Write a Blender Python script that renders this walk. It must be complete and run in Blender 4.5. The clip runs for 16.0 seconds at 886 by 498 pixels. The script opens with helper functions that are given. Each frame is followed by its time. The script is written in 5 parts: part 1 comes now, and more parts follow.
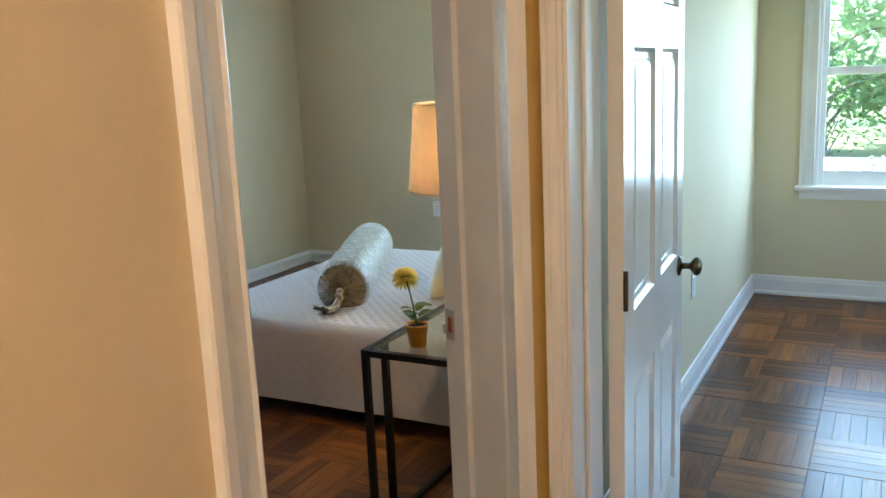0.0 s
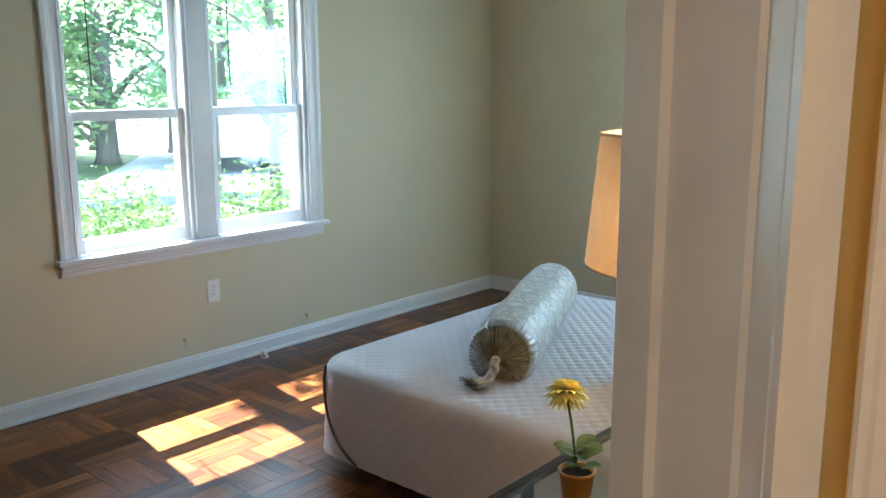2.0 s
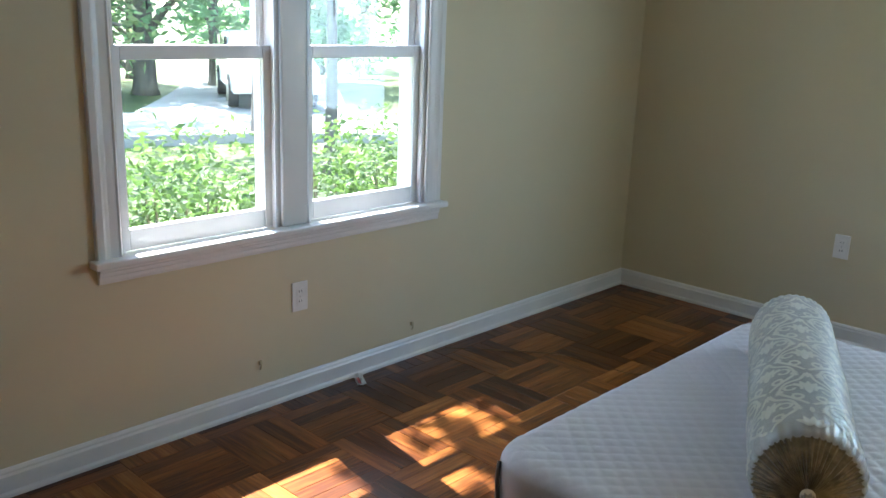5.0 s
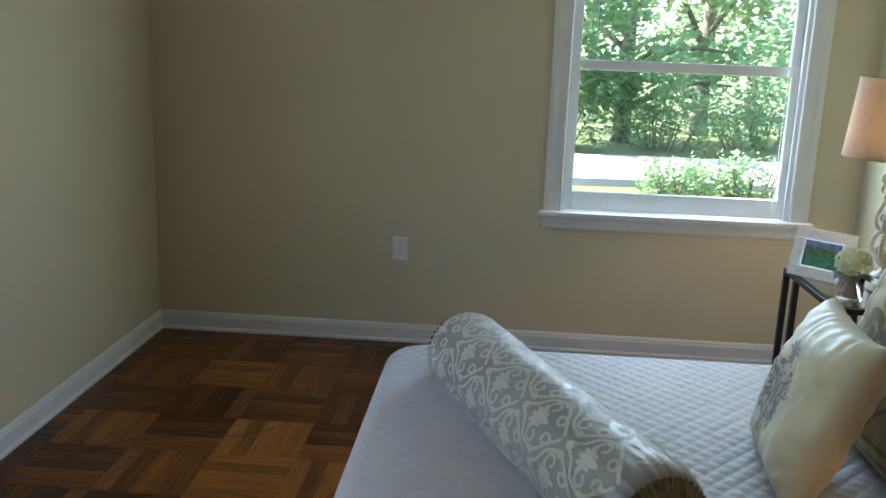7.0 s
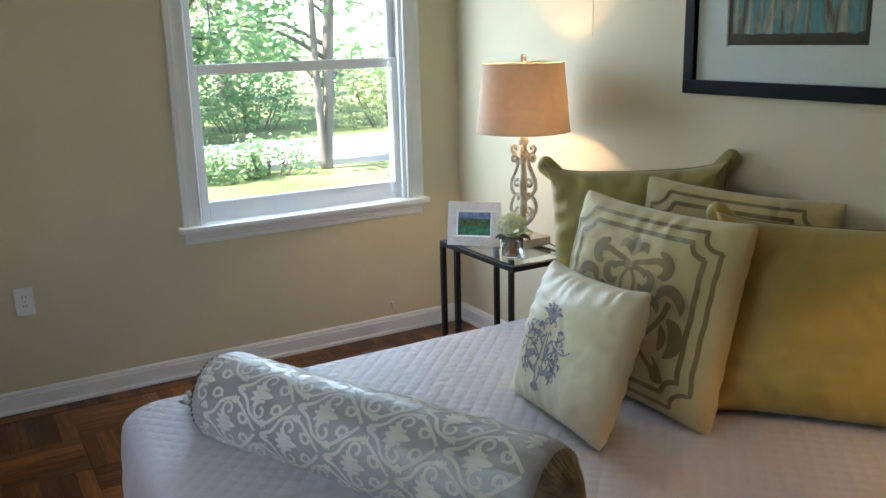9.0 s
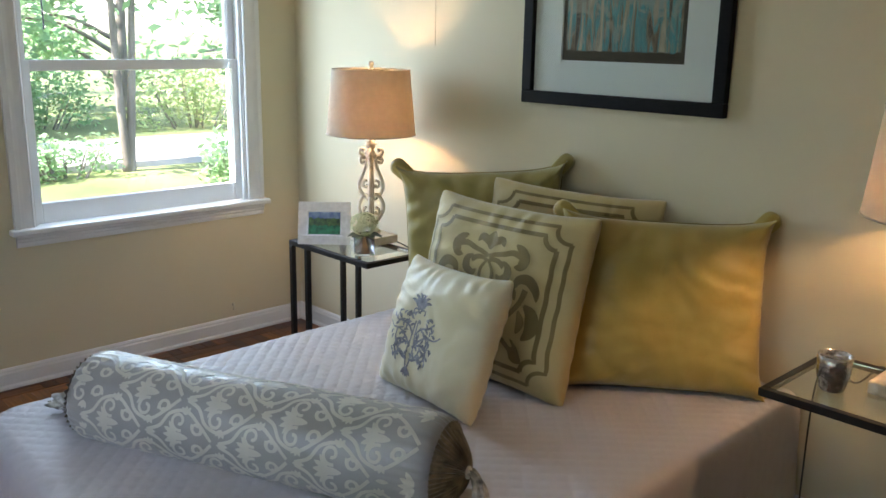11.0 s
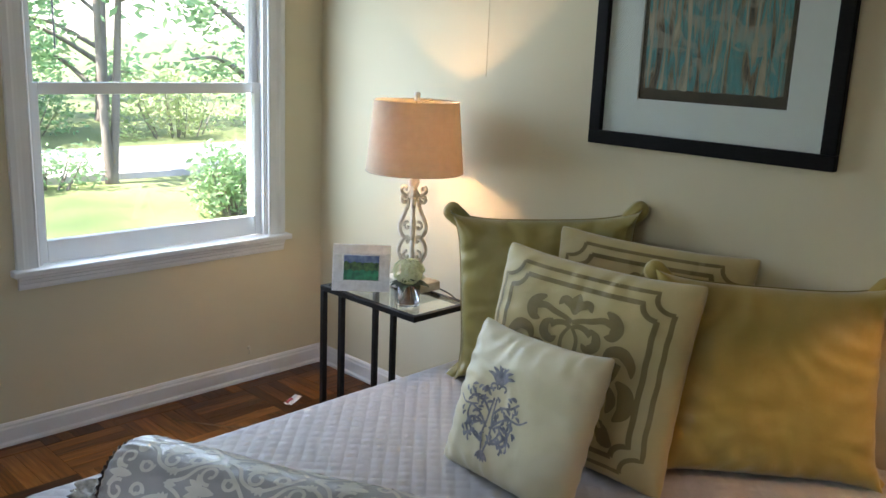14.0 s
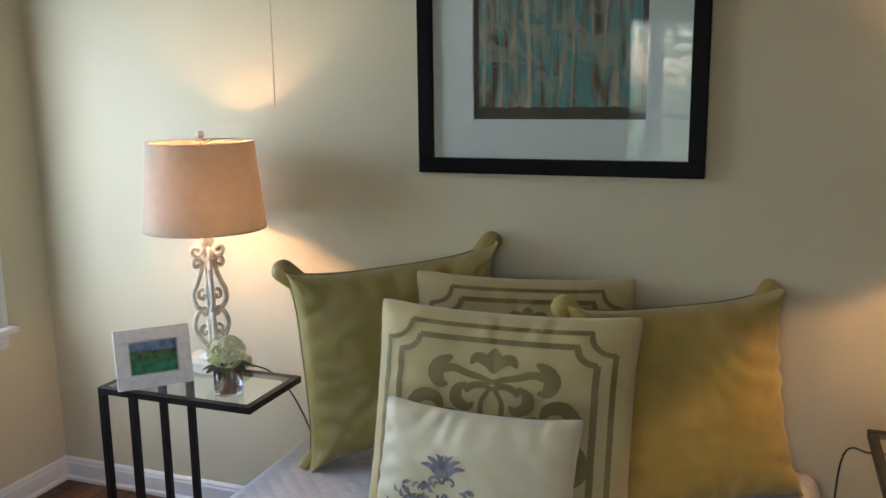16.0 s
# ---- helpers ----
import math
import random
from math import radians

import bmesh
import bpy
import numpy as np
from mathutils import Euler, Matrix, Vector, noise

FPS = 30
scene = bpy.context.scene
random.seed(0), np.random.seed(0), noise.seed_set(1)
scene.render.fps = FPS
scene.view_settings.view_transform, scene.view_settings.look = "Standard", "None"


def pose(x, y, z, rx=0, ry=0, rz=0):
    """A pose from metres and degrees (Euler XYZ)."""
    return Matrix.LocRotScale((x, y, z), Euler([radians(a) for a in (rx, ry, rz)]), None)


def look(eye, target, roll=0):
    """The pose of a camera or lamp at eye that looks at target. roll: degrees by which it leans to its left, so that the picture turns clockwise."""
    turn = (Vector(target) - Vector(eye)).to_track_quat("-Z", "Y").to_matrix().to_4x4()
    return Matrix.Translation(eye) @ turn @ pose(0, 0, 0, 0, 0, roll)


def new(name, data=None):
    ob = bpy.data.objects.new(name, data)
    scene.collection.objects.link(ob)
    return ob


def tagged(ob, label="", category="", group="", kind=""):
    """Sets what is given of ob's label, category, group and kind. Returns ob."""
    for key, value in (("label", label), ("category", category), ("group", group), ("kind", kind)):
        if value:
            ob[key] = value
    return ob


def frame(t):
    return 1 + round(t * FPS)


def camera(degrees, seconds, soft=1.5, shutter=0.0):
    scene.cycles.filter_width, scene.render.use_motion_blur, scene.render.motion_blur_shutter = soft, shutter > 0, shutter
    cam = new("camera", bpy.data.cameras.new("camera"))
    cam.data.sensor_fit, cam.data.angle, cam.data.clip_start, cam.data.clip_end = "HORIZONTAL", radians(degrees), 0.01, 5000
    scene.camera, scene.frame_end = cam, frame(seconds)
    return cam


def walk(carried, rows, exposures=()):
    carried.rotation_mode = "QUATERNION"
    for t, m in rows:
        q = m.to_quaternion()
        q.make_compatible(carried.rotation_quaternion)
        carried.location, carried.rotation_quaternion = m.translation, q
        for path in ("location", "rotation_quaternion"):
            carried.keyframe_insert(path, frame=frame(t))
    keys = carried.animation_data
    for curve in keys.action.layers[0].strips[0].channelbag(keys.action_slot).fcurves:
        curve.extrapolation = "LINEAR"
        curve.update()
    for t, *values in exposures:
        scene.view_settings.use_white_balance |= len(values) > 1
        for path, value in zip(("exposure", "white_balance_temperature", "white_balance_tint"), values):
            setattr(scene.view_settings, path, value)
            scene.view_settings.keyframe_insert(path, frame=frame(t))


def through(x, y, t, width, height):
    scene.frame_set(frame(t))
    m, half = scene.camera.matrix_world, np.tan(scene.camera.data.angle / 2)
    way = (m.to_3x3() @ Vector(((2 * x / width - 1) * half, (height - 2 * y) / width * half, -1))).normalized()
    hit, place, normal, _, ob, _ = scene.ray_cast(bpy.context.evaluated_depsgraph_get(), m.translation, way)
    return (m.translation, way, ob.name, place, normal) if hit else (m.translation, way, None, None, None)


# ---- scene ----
cam = camera(54.1, 16.0)
PATH = [
    (0, (4.245, -5.724, 1.487), (3.334, -3.989, 1.086), -2.6),
    (0.5, (4.151, -5.533, 1.494), (3.283, -3.781, 1.074), -2.3),
    (1, (4.065, -5.311, 1.487), (3.116, -3.6, 1.075), -1.9),
    (1.5, (3.952, -5.104, 1.496), (2.855, -3.478, 1.105), -1.2),
    (2, (3.835, -4.868, 1.5), (2.537, -3.396, 1.115), -0.2),
    (2.5, (3.725, -4.658, 1.506), (2.217, -3.405, 1.109), 1.3),
    (3, (3.584, -4.531, 1.497), (1.966, -3.435, 1.071), 2.5),
    (3.2, (3.5, -4.511, 1.495), (1.873, -3.434, 1.059), 2.7),
    (4.2, (3.02, -4.40, 1.488), (1.42, -3.33, 0.99), 2.4),
    (5.3, (2.432, -4.275, 1.476), (1.309, -2.707, 0.946), 2.1),
    (5.5, (2.323, -4.259, 1.464), (1.337, -2.607, 0.917), 2.3),
    (6, (2.104, -4.235, 1.444), (1.402, -2.445, 0.893), 3.0),
    (6.5, (1.891, -4.149, 1.45), (1.464, -2.264, 0.935), 1.6),
    (7, (1.676, -4.082, 1.442), (1.553, -2.139, 0.985), 2.2),
    (7.5, (1.45, -4.063, 1.488), (1.629, -2.128, 1.016), 0.9),
    (8, (1.242, -3.98, 1.49), (1.692, -2.09, 1.015), 0.5),
    (8.5, (1.081, -3.894, 1.506), (1.827, -2.099, 1.034), -1.4),
    (9, (0.978, -3.858, 1.516), (1.955, -2.181, 1.032), -1.4),
    (9.5, (0.876, -3.833, 1.52), (2.048, -2.28, 1.056), -1.2),
    (10, (0.793, -3.849, 1.517), (2.06, -2.372, 1.055), -0.6),
    (10.2, (0.771, -3.855, 1.512), (2.064, -2.402, 1.048), -0.4),
    (12.3, (0.682, -3.867, 1.564), (2.05, -2.491, 1.079), 1.9),
    (12.5, (0.685, -3.853, 1.565), (2.049, -2.473, 1.08), 2.1),
    (13, (0.689, -3.771, 1.563), (2.053, -2.388, 1.089), 2.9),
    (13.5, (0.735, -3.602, 1.552), (2.097, -2.209, 1.103), 3.2),
    (14, (0.737, -3.4, 1.589), (2.13, -2.037, 1.14), 2.4),
    (14.5, (0.75, -3.174, 1.558), (2.248, -1.921, 1.128), 2.3),
    (15, (0.744, -2.974, 1.561), (2.367, -1.88, 1.149), 1.0),
    (15.5, (0.733, -2.775, 1.567), (2.466, -1.858, 1.174), 0.1),
    (16, (0.774, -2.617, 1.557), (2.613, -1.924, 1.185), -0.7),
]
walk(cam, [(t, look(eye, target, roll)) for t, eye, target, roll in PATH],
     exposures=[(0.0, 3.95, 5700, 8.5), (1.0, 3.85, 5600, 8.5), (2.0, 3.8, 5500, 8.0), (3.0, 3.8, 5550, 9.0), (5.5, 3.1, 5950, 13.5), (7.0, 2.95, 6150, 14.0),
                (8.5, 3.05, 6350, 18.0), (12.5, 3.0, 6450, 20.5), (14.0, 2.9, 6450, 22.0), (16.0, 2.85, 6450, 25.0)])

# ---- daylight ----
SUN_WAY = Vector((1.0, -0.17, -1.55)).normalized()
world = bpy.data.worlds.new("sky")
scene.world = world
world.use_nodes = True
sky = world.node_tree.nodes.new("ShaderNodeTexSky")
sky.sky_type = "NISHITA"
sky.sun_disc = False
sky.sun_elevation = math.asin(-SUN_WAY.z)
sky.sun_rotation = math.atan2(-SUN_WAY.x, -SUN_WAY.y)
world.node_tree.links.new(sky.outputs[0], world.node_tree.nodes["Background"].inputs[0])
world.node_tree.nodes["Background"].inputs[1].default_value = 0.15
sun_data = bpy.data.lights.new("sun", "SUN")
sun_data.energy, sun_data.angle, sun_data.color = 5.0, radians(0.5), (1.0, 0.95, 0.87)
sun = new("sun", sun_data)
sun.rotation_mode = "QUATERNION"
sun.rotation_quaternion = SUN_WAY.to_track_quat("-Z", "Y")
BULB_POWER = 0.75
HALL_POWER = 4.4
DOOR_LAMP_POWER = 1.05


def bulb(name, place, watts, radius=0.03, color=(1.0, 0.62, 0.30)):
    data = bpy.data.lights.new(name, "POINT")
    data.energy, data.shadow_soft_size, data.color = watts, radius, color
    ob = new(name, data)
    ob.location = place
    return ob


def window_light(name, place, way, width, height, watts):
    """An area lamp added in a window's opening to boost the sky's light."""
    data = bpy.data.lights.new(name, "AREA")
    data.shape, data.size, data.size_y = "RECTANGLE", width, height
    data.energy, data.color = watts, (0.60, 0.82, 1.0)
    ob = new(name, data)
    ob.matrix_basis = look(place, Vector(place) + Vector(way))
    return ob


window_light("window_light", (-0.012, -2.362, 1.355), (1, 0, 0), 1.22, 1.20, 0.40)
window_light("window_light", (2.496, 0.026, 1.355), (0, -1, 0), 0.95, 1.20, 3.5)
window_light("window_light", (4.348, 0.026, 1.355), (0, -1, 0), 0.95, 1.20, 1.9)
# lamp in the unseen east window, added to brighten the second room
window_light("window_light", (6.588, -1.95, 1.355), (-1, 0, 0), 1.75, 1.20, 0.6)


# ---- materials ----
def material(name, rough=0.6, metal=0.0, **more):
    m = bpy.data.materials.new(name)
    m.use_nodes = True
    b = m.node_tree.nodes["Principled BSDF"]
    b.inputs["Roughness"].default_value = rough
    b.inputs["Metallic"].default_value = metal
    for key, value in more.items():
        b.inputs[key.replace("_", " ")].default_value = value
    return m


def node(m, kind, **values):
    n = m.node_tree.nodes.new(kind)
    for key, value in values.items():
        if key.startswith("in_"):
            n.inputs[key[3:].replace("_", " ")].default_value = value
    return n


def wire(m, a, b):
    m.node_tree.links.new(a, b)


def ramp(m, source, stops):
    r = m.node_tree.nodes.new("ShaderNodeValToRGB")
    while len(r.color_ramp.elements) < len(stops):
        r.color_ramp.elements.new(0.5)
    for e, (at, c) in zip(r.color_ramp.elements, stops):
        e.position, e.color = at, (*c, 1)
    wire(m, source, r.inputs[0])
    return r.outputs[0]


def surface(name, dark, light, scale=8.0, rough=0.6, metal=0.0, bump=0.0, bump_scale=200.0, stretch=(1, 1, 1), detail=4.0, rough_spread=0.0, **more):
    """A material whose colour wanders between two tones at one scale, with a fine relief at another."""
    m = material(name, rough, metal, **more)
    b = m.node_tree.nodes["Principled BSDF"]
    co = m.node_tree.nodes.new("ShaderNodeTexCoord")
    mp = m.node_tree.nodes.new("ShaderNodeMapping")
    mp.inputs["Scale"].default_value = stretch
    wire(m, co.outputs["Object"], mp.inputs[0])
    n = node(m, "ShaderNodeTexNoise", in_Scale=scale, in_Detail=detail)
    wire(m, mp.outputs[0], n.inputs["Vector"])
    wire(m, ramp(m, n.outputs["Fac"], [(0.3, dark), (0.7, light)]), b.inputs["Base Color"])
    if rough_spread:
        r = node(m, "ShaderNodeMapRange")
        r.inputs["To Min"].default_value, r.inputs["To Max"].default_value = rough - rough_spread, rough + rough_spread
        wire(m, n.outputs["Fac"], r.inputs[0])
        wire(m, r.outputs[0], b.inputs["Roughness"])
    if bump:
        f = node(m, "ShaderNodeTexNoise", in_Scale=bump_scale, in_Detail=2.0)
        wire(m, co.outputs["Object"], f.inputs["Vector"])
        bp = node(m, "ShaderNodeBump", in_Strength=bump, in_Distance=0.002)
        wire(m, f.outputs["Fac"], bp.inputs["Height"])
        wire(m, bp.outputs[0], b.inputs["Normal"])
    return m


def parquet_material():
    m = material("parquet_oak", 0.2, Specular_IOR_Level=0.34)
    b = m.node_tree.nodes["Principled BSDF"]
    geo = m.node_tree.nodes.new("ShaderNodeNewGeometry")
    info = m.node_tree.nodes.new("ShaderNodeObjectInfo")
    co = m.node_tree.nodes.new("ShaderNodeTexCoord")
    mp = m.node_tree.nodes.new("ShaderNodeMapping")
    mp.inputs["Scale"].default_value = (7.0, 95.0, 20.0)
    wire(m, co.outputs["Object"], mp.inputs[0])
    shift = node(m, "ShaderNodeVectorMath")
    wire(m, mp.outputs[0], shift.inputs[0])
    both = m.node_tree.nodes.new("ShaderNodeMath")
    wire(m, geo.outputs["Random Per Island"], both.inputs[0])
    wire(m, info.outputs["Random"], both.inputs[1])
    far = node(m, "ShaderNodeMath")
    far.operation = "MULTIPLY"
    far.inputs[1].default_value = 37.0
    wire(m, both.outputs[0], far.inputs[0])
    wire(m, far.outputs[0], shift.inputs[1])
    grain = node(m, "ShaderNodeTexNoise", in_Scale=1.0, in_Detail=4.0, in_Distortion=0.15)
    wire(m, shift.outputs[0], grain.inputs["Vector"])
    wrap = node(m, "ShaderNodeMath")
    wrap.operation = "FRACT"
    wire(m, both.outputs[0], wrap.inputs[0])
    tone = node(m, "ShaderNodeMath")
    tone.operation = "MULTIPLY_ADD"
    tone.inputs[1].default_value = 0.24
    wire(m, wrap.outputs[0], tone.inputs[0])
    half = node(m, "ShaderNodeMath")
    half.operation = "MULTIPLY"
    half.inputs[1].default_value = 0.52
    wire(m, grain.outputs["Fac"], half.inputs[0])
    block = node(m, "ShaderNodeMath")
    block.operation = "MULTIPLY_ADD"
    block.inputs[1].default_value = 0.20
    wire(m, info.outputs["Random"], block.inputs[0])
    wire(m, half.outputs[0], block.inputs[2])
    wire(m, block.outputs[0], tone.inputs[2])
    wire(m, ramp(m, tone.outputs[0], [(0.15, (0.014, 0.0032, 0.0006)), (0.4, (0.068, 0.0176, 0.0026)), (0.65, (0.250, 0.086, 0.0150)), (0.92, (0.47, 0.215, 0.055))]), b.inputs["Base Color"])
    wear = node(m, "ShaderNodeTexNoise", in_Scale=3.0, in_Detail=3.0)
    wire(m, co.outputs["Object"], wear.inputs["Vector"])
    r = node(m, "ShaderNodeMapRange")
    r.inputs["To Min"].default_value, r.inputs["To Max"].default_value = 0.25, 0.34
    wire(m, wear.outputs["Fac"], r.inputs[0])
    wire(m, r.outputs[0], b.inputs["Roughness"])
    bp = node(m, "ShaderNodeBump", in_Strength=0.10, in_Distance=0.001)
    wire(m, grain.outputs["Fac"], bp.inputs["Height"])
    wire(m, bp.outputs[0], b.inputs["Normal"])
    return m


def clear_glass(name, tint=(0.97, 0.985, 0.98), rough=0.0):
    return material(name, rough, Base_Color=(*tint, 1), Transmission_Weight=1.0, IOR=1.45)


def thin_pane(name):
    """Window glass: clear, with the mirror gloss of a pane."""
    m = bpy.data.materials.new(name)
    m.use_nodes = True
    t = m.node_tree
    t.nodes.remove(t.nodes["Principled BSDF"])
    clear = t.nodes.new("ShaderNodeBsdfTransparent")
    clear.inputs[0].default_value = (0.95, 0.97, 0.96, 1)
    gloss = t.nodes.new("ShaderNodeBsdfGlossy")
    gloss.inputs["Roughness"].default_value = 0.0
    lw = t.nodes.new("ShaderNodeLayerWeight")
    lw.inputs[0].default_value = 0.5
    pw = t.nodes.new("ShaderNodeMath")
    pw.operation = "POWER"
    pw.inputs[1].default_value = 5.0
    t.links.new(lw.outputs["Facing"], pw.inputs[0])
    fr = t.nodes.new("ShaderNodeMath")
    fr.operation = "MULTIPLY_ADD"
    fr.inputs[1].default_value, fr.inputs[2].default_value = 0.9, 0.04
    t.links.new(pw.outputs[0], fr.inputs[0])
    mix = t.nodes.new("ShaderNodeMixShader")
    t.links.new(fr.outputs[0], mix.inputs[0])
    t.links.new(clear.outputs[0], mix.inputs[1])
    t.links.new(gloss.outputs[0], mix.inputs[2])
    t.links.new(mix.outputs[0], t.nodes["Material Output"].inputs[0])
    return m


def cloth(name, dark, light, weave=900.0, rough=0.7, sheen=0.3, scale=5.0, bump=0.25, **more):
    m = surface(name, dark, light, scale=scale, rough=rough, bump=bump, bump_scale=weave, Sheen_Weight=sheen, **more)
    b = m.node_tree.nodes["Principled BSDF"]
    co = m.node_tree.nodes.new("ShaderNodeTexCoord")
    n = node(m, "ShaderNodeTexNoise", in_Scale=22.0, in_Detail=3.0, in_Distortion=0.6)
    wire(m, co.outputs["Object"], n.inputs["Vector"])
    bp = node(m, "ShaderNodeBump", in_Strength=0.35, in_Distance=0.006)
    wire(m, n.outputs["Fac"], bp.inputs["Height"])
    old = b.inputs["Normal"].links[0].from_socket
    wire(m, old, bp.inputs["Normal"])
    wire(m, bp.outputs[0], b.inputs["Normal"])
    return m


def see_through(name, color, through, share=0.5, rough=0.9):
    """Thin stuff that lets light pass: lampshade linen, leaves, petals."""
    m = surface(name, tuple(c * 0.9 for c in color), color, scale=30, rough=rough, bump=0.1, bump_scale=700)
    t = m.node_tree
    tr = t.nodes.new("ShaderNodeBsdfTranslucent")
    tr.inputs[0].default_value = (*through, 1)
    mix = t.nodes.new("ShaderNodeMixShader")
    mix.inputs[0].default_value = share
    t.links.new(t.nodes["Principled BSDF"].outputs[0], mix.inputs[1])
    t.links.new(tr.outputs[0], mix.inputs[2])
    t.links.new(mix.outputs[0], t.nodes["Material Output"].inputs[0])
    return m


def painting_material():
    """Vertical streaks of turquoise, sand and rust, with pale sprays across."""
    m = material("abstract_painting", 0.6)
    b = m.node_tree.nodes["Principled BSDF"]
    co = m.node_tree.nodes.new("ShaderNodeTexCoord")
    mp = m.node_tree.nodes.new("ShaderNodeMapping")
    mp.inputs["Scale"].default_value = (1.0, 38.0, 4.0)
    wire(m, co.outputs["Object"], mp.inputs[0])
    streak = node(m, "ShaderNodeTexNoise", in_Scale=1.0, in_Detail=5.0, in_Distortion=0.5)
    wire(m, mp.outputs[0], streak.inputs["Vector"])
    base = ramp(m, streak.outputs["Fac"], [(0.34, (0.03, 0.025, 0.016)), (0.42, (0.20, 0.125, 0.06)), (0.47, (0.07, 0.18, 0.165)), (0.52, (0.05, 0.27, 0.27)), (0.56, (0.26, 0.21, 0.13)), (0.64, (0.42, 0.35, 0.24))])
    spray = node(m, "ShaderNodeTexNoise", in_Scale=9.0, in_Detail=6.0, in_Distortion=2.2)
    wire(m, co.outputs["Object"], spray.inputs["Vector"])
    cover = ramp(m, spray.outputs["Fac"], [(0.52, (0, 0, 0)), (0.62, (0.55, 0.55, 0.55))])
    mix = m.node_tree.nodes.new("ShaderNodeMixRGB")
    mix.inputs[2].default_value = (0.36, 0.30, 0.22, 1)
    wire(m, cover, mix.inputs[0])
    wire(m, base, mix.inputs[1])
    wire(m, mix.outputs[0], b.inputs["Base Color"])
    return m


def flat(name, color, rough=0.6, metal=0.0, **more):
    return surface(name, tuple(c * 0.93 for c in color), color, scale=25, rough=rough, metal=metal, bump=0.08, bump_scale=300, **more)


WALL = surface("wall_paint", (0.572, 0.500, 0.335), (0.602, 0.530, 0.36), scale=1.3, rough=0.65, bump=0.15, bump_scale=260)
# for unseen walls: made dark only to cut the light they bounce
UNSEEN_DARK = surface("dark_unseen_wall", (0.075, 0.045, 0.025), (0.12, 0.075, 0.042), scale=6, rough=0.55, bump=0.15, bump_scale=120, stretch=(6, 6, 0.4))
# hall paint deepened: the warm light on this strip is in the colour
HALLPAINT_GLOW = surface("hall_paint_glow", (0.66, 0.44, 0.125), (0.70, 0.475, 0.145), scale=1.3, rough=0.6, bump=0.15, bump_scale=260)
HALLPAINT = surface("hall_paint", (0.63, 0.53, 0.37), (0.67, 0.565, 0.395), scale=1.3, rough=0.6, bump=0.15, bump_scale=260)
WHITE = surface("trim_paint", (0.66, 0.65, 0.63), (0.73, 0.72, 0.70), scale=4, rough=0.32, bump=0.05, bump_scale=90)
DOORPAINT = surface("gloss_door_paint", (0.67, 0.66, 0.645), (0.73, 0.72, 0.705), scale=4, rough=0.16, bump=0.04, bump_scale=60)
# the unseen ceiling's white is dimmed so that it bounces less light
CEIL = surface("ceiling_paint", (0.60, 0.59, 0.56), (0.65, 0.64, 0.61), scale=2, rough=0.9, bump=0.2, bump_scale=150)
SIDING = surface("brick_paint", (0.45, 0.42, 0.38), (0.55, 0.52, 0.47), scale=6, rough=0.9, bump=0.3, bump_scale=40)
OAK = parquet_material()
SUBFLOOR = flat("joint_filler", (0.030, 0.014, 0.007), 0.8)
PANE = thin_pane("window_glass")
VINYL = surface("sash_vinyl", (0.76, 0.77, 0.77), (0.82, 0.83, 0.83), scale=5, rough=0.28)
BLACK = surface("black_iron", (0.006, 0.0055, 0.005), (0.012, 0.011, 0.010), scale=40, rough=0.42, Specular_IOR_Level=0.3, bump=0.2, bump_scale=400)
DARKWOOD = surface("black_wood", (0.003, 0.0025, 0.002), (0.006, 0.005, 0.004), scale=30, rough=0.5, Specular_IOR_Level=0.12, bump=0.1, bump_scale=200, stretch=(1, 1, 6))
BRONZE = surface("aged_bronze", (0.10, 0.075, 0.045), (0.18, 0.14, 0.09), scale=30, rough=0.28, metal=1.0)
STEEL = surface("satin_nickel", (0.50, 0.48, 0.45), (0.60, 0.58, 0.55), scale=40, rough=0.32, metal=1.0)
PLATE = flat("white_plastic", (0.78, 0.77, 0.74), 0.35)
SLOT = flat("dark_slot", (0.03, 0.03, 0.03), 0.6)
COVERLET = cloth("quilted_coverlet", (0.44, 0.415, 0.418), (0.50, 0.475, 0.478), weave=1400, rough=0.55, sheen=0.2, scale=3, Specular_IOR_Level=0.45)
BINDING = cloth("dark_binding", (0.06, 0.055, 0.05), (0.09, 0.085, 0.08), weave=1200)
SKIRT = cloth("bed_skirt", (0.030, 0.027, 0.024), (0.05, 0.045, 0.04), weave=900)
OLIVE = cloth("olive_silk", (0.25, 0.195, 0.042), (0.33, 0.265, 0.070), weave=900, rough=0.38, sheen=0.2, scale=7)
GOLD = cloth("gold_silk", (0.35, 0.25, 0.050), (0.43, 0.315, 0.075), weave=900, rough=0.36, sheen=0.2, scale=6)
SAND = cloth("sand_linen", (0.47, 0.365, 0.150), (0.55, 0.435, 0.195), weave=700, rough=0.6, scale=6)
SAND_MARK = cloth("olive_print", (0.185, 0.132, 0.032), (0.24, 0.175, 0.050), weave=700, rough=0.6, scale=9)
PIPING = cloth("dark_piping", (0.19, 0.145, 0.032), (0.29, 0.22, 0.055), weave=500, rough=0.5)
CREAM = cloth("cream_silk", (0.64, 0.555, 0.345), (0.71, 0.625, 0.41), weave=800, rough=0.42, sheen=0.4, scale=5)
GREY_STITCH = cloth("grey_embroidery", (0.10, 0.095, 0.115), (0.30, 0.28, 0.30), weave=500, rough=0.5, scale=45)
DAMASK = cloth("silver_satin", (0.29, 0.275, 0.25), (0.37, 0.35, 0.32), weave=900, rough=0.38, sheen=0.3, scale=6, Metallic=0.2)
DAMASK_MARK = cloth("ivory_damask", (0.54, 0.51, 0.42), (0.62, 0.585, 0.485), weave=900, rough=0.5, scale=12)
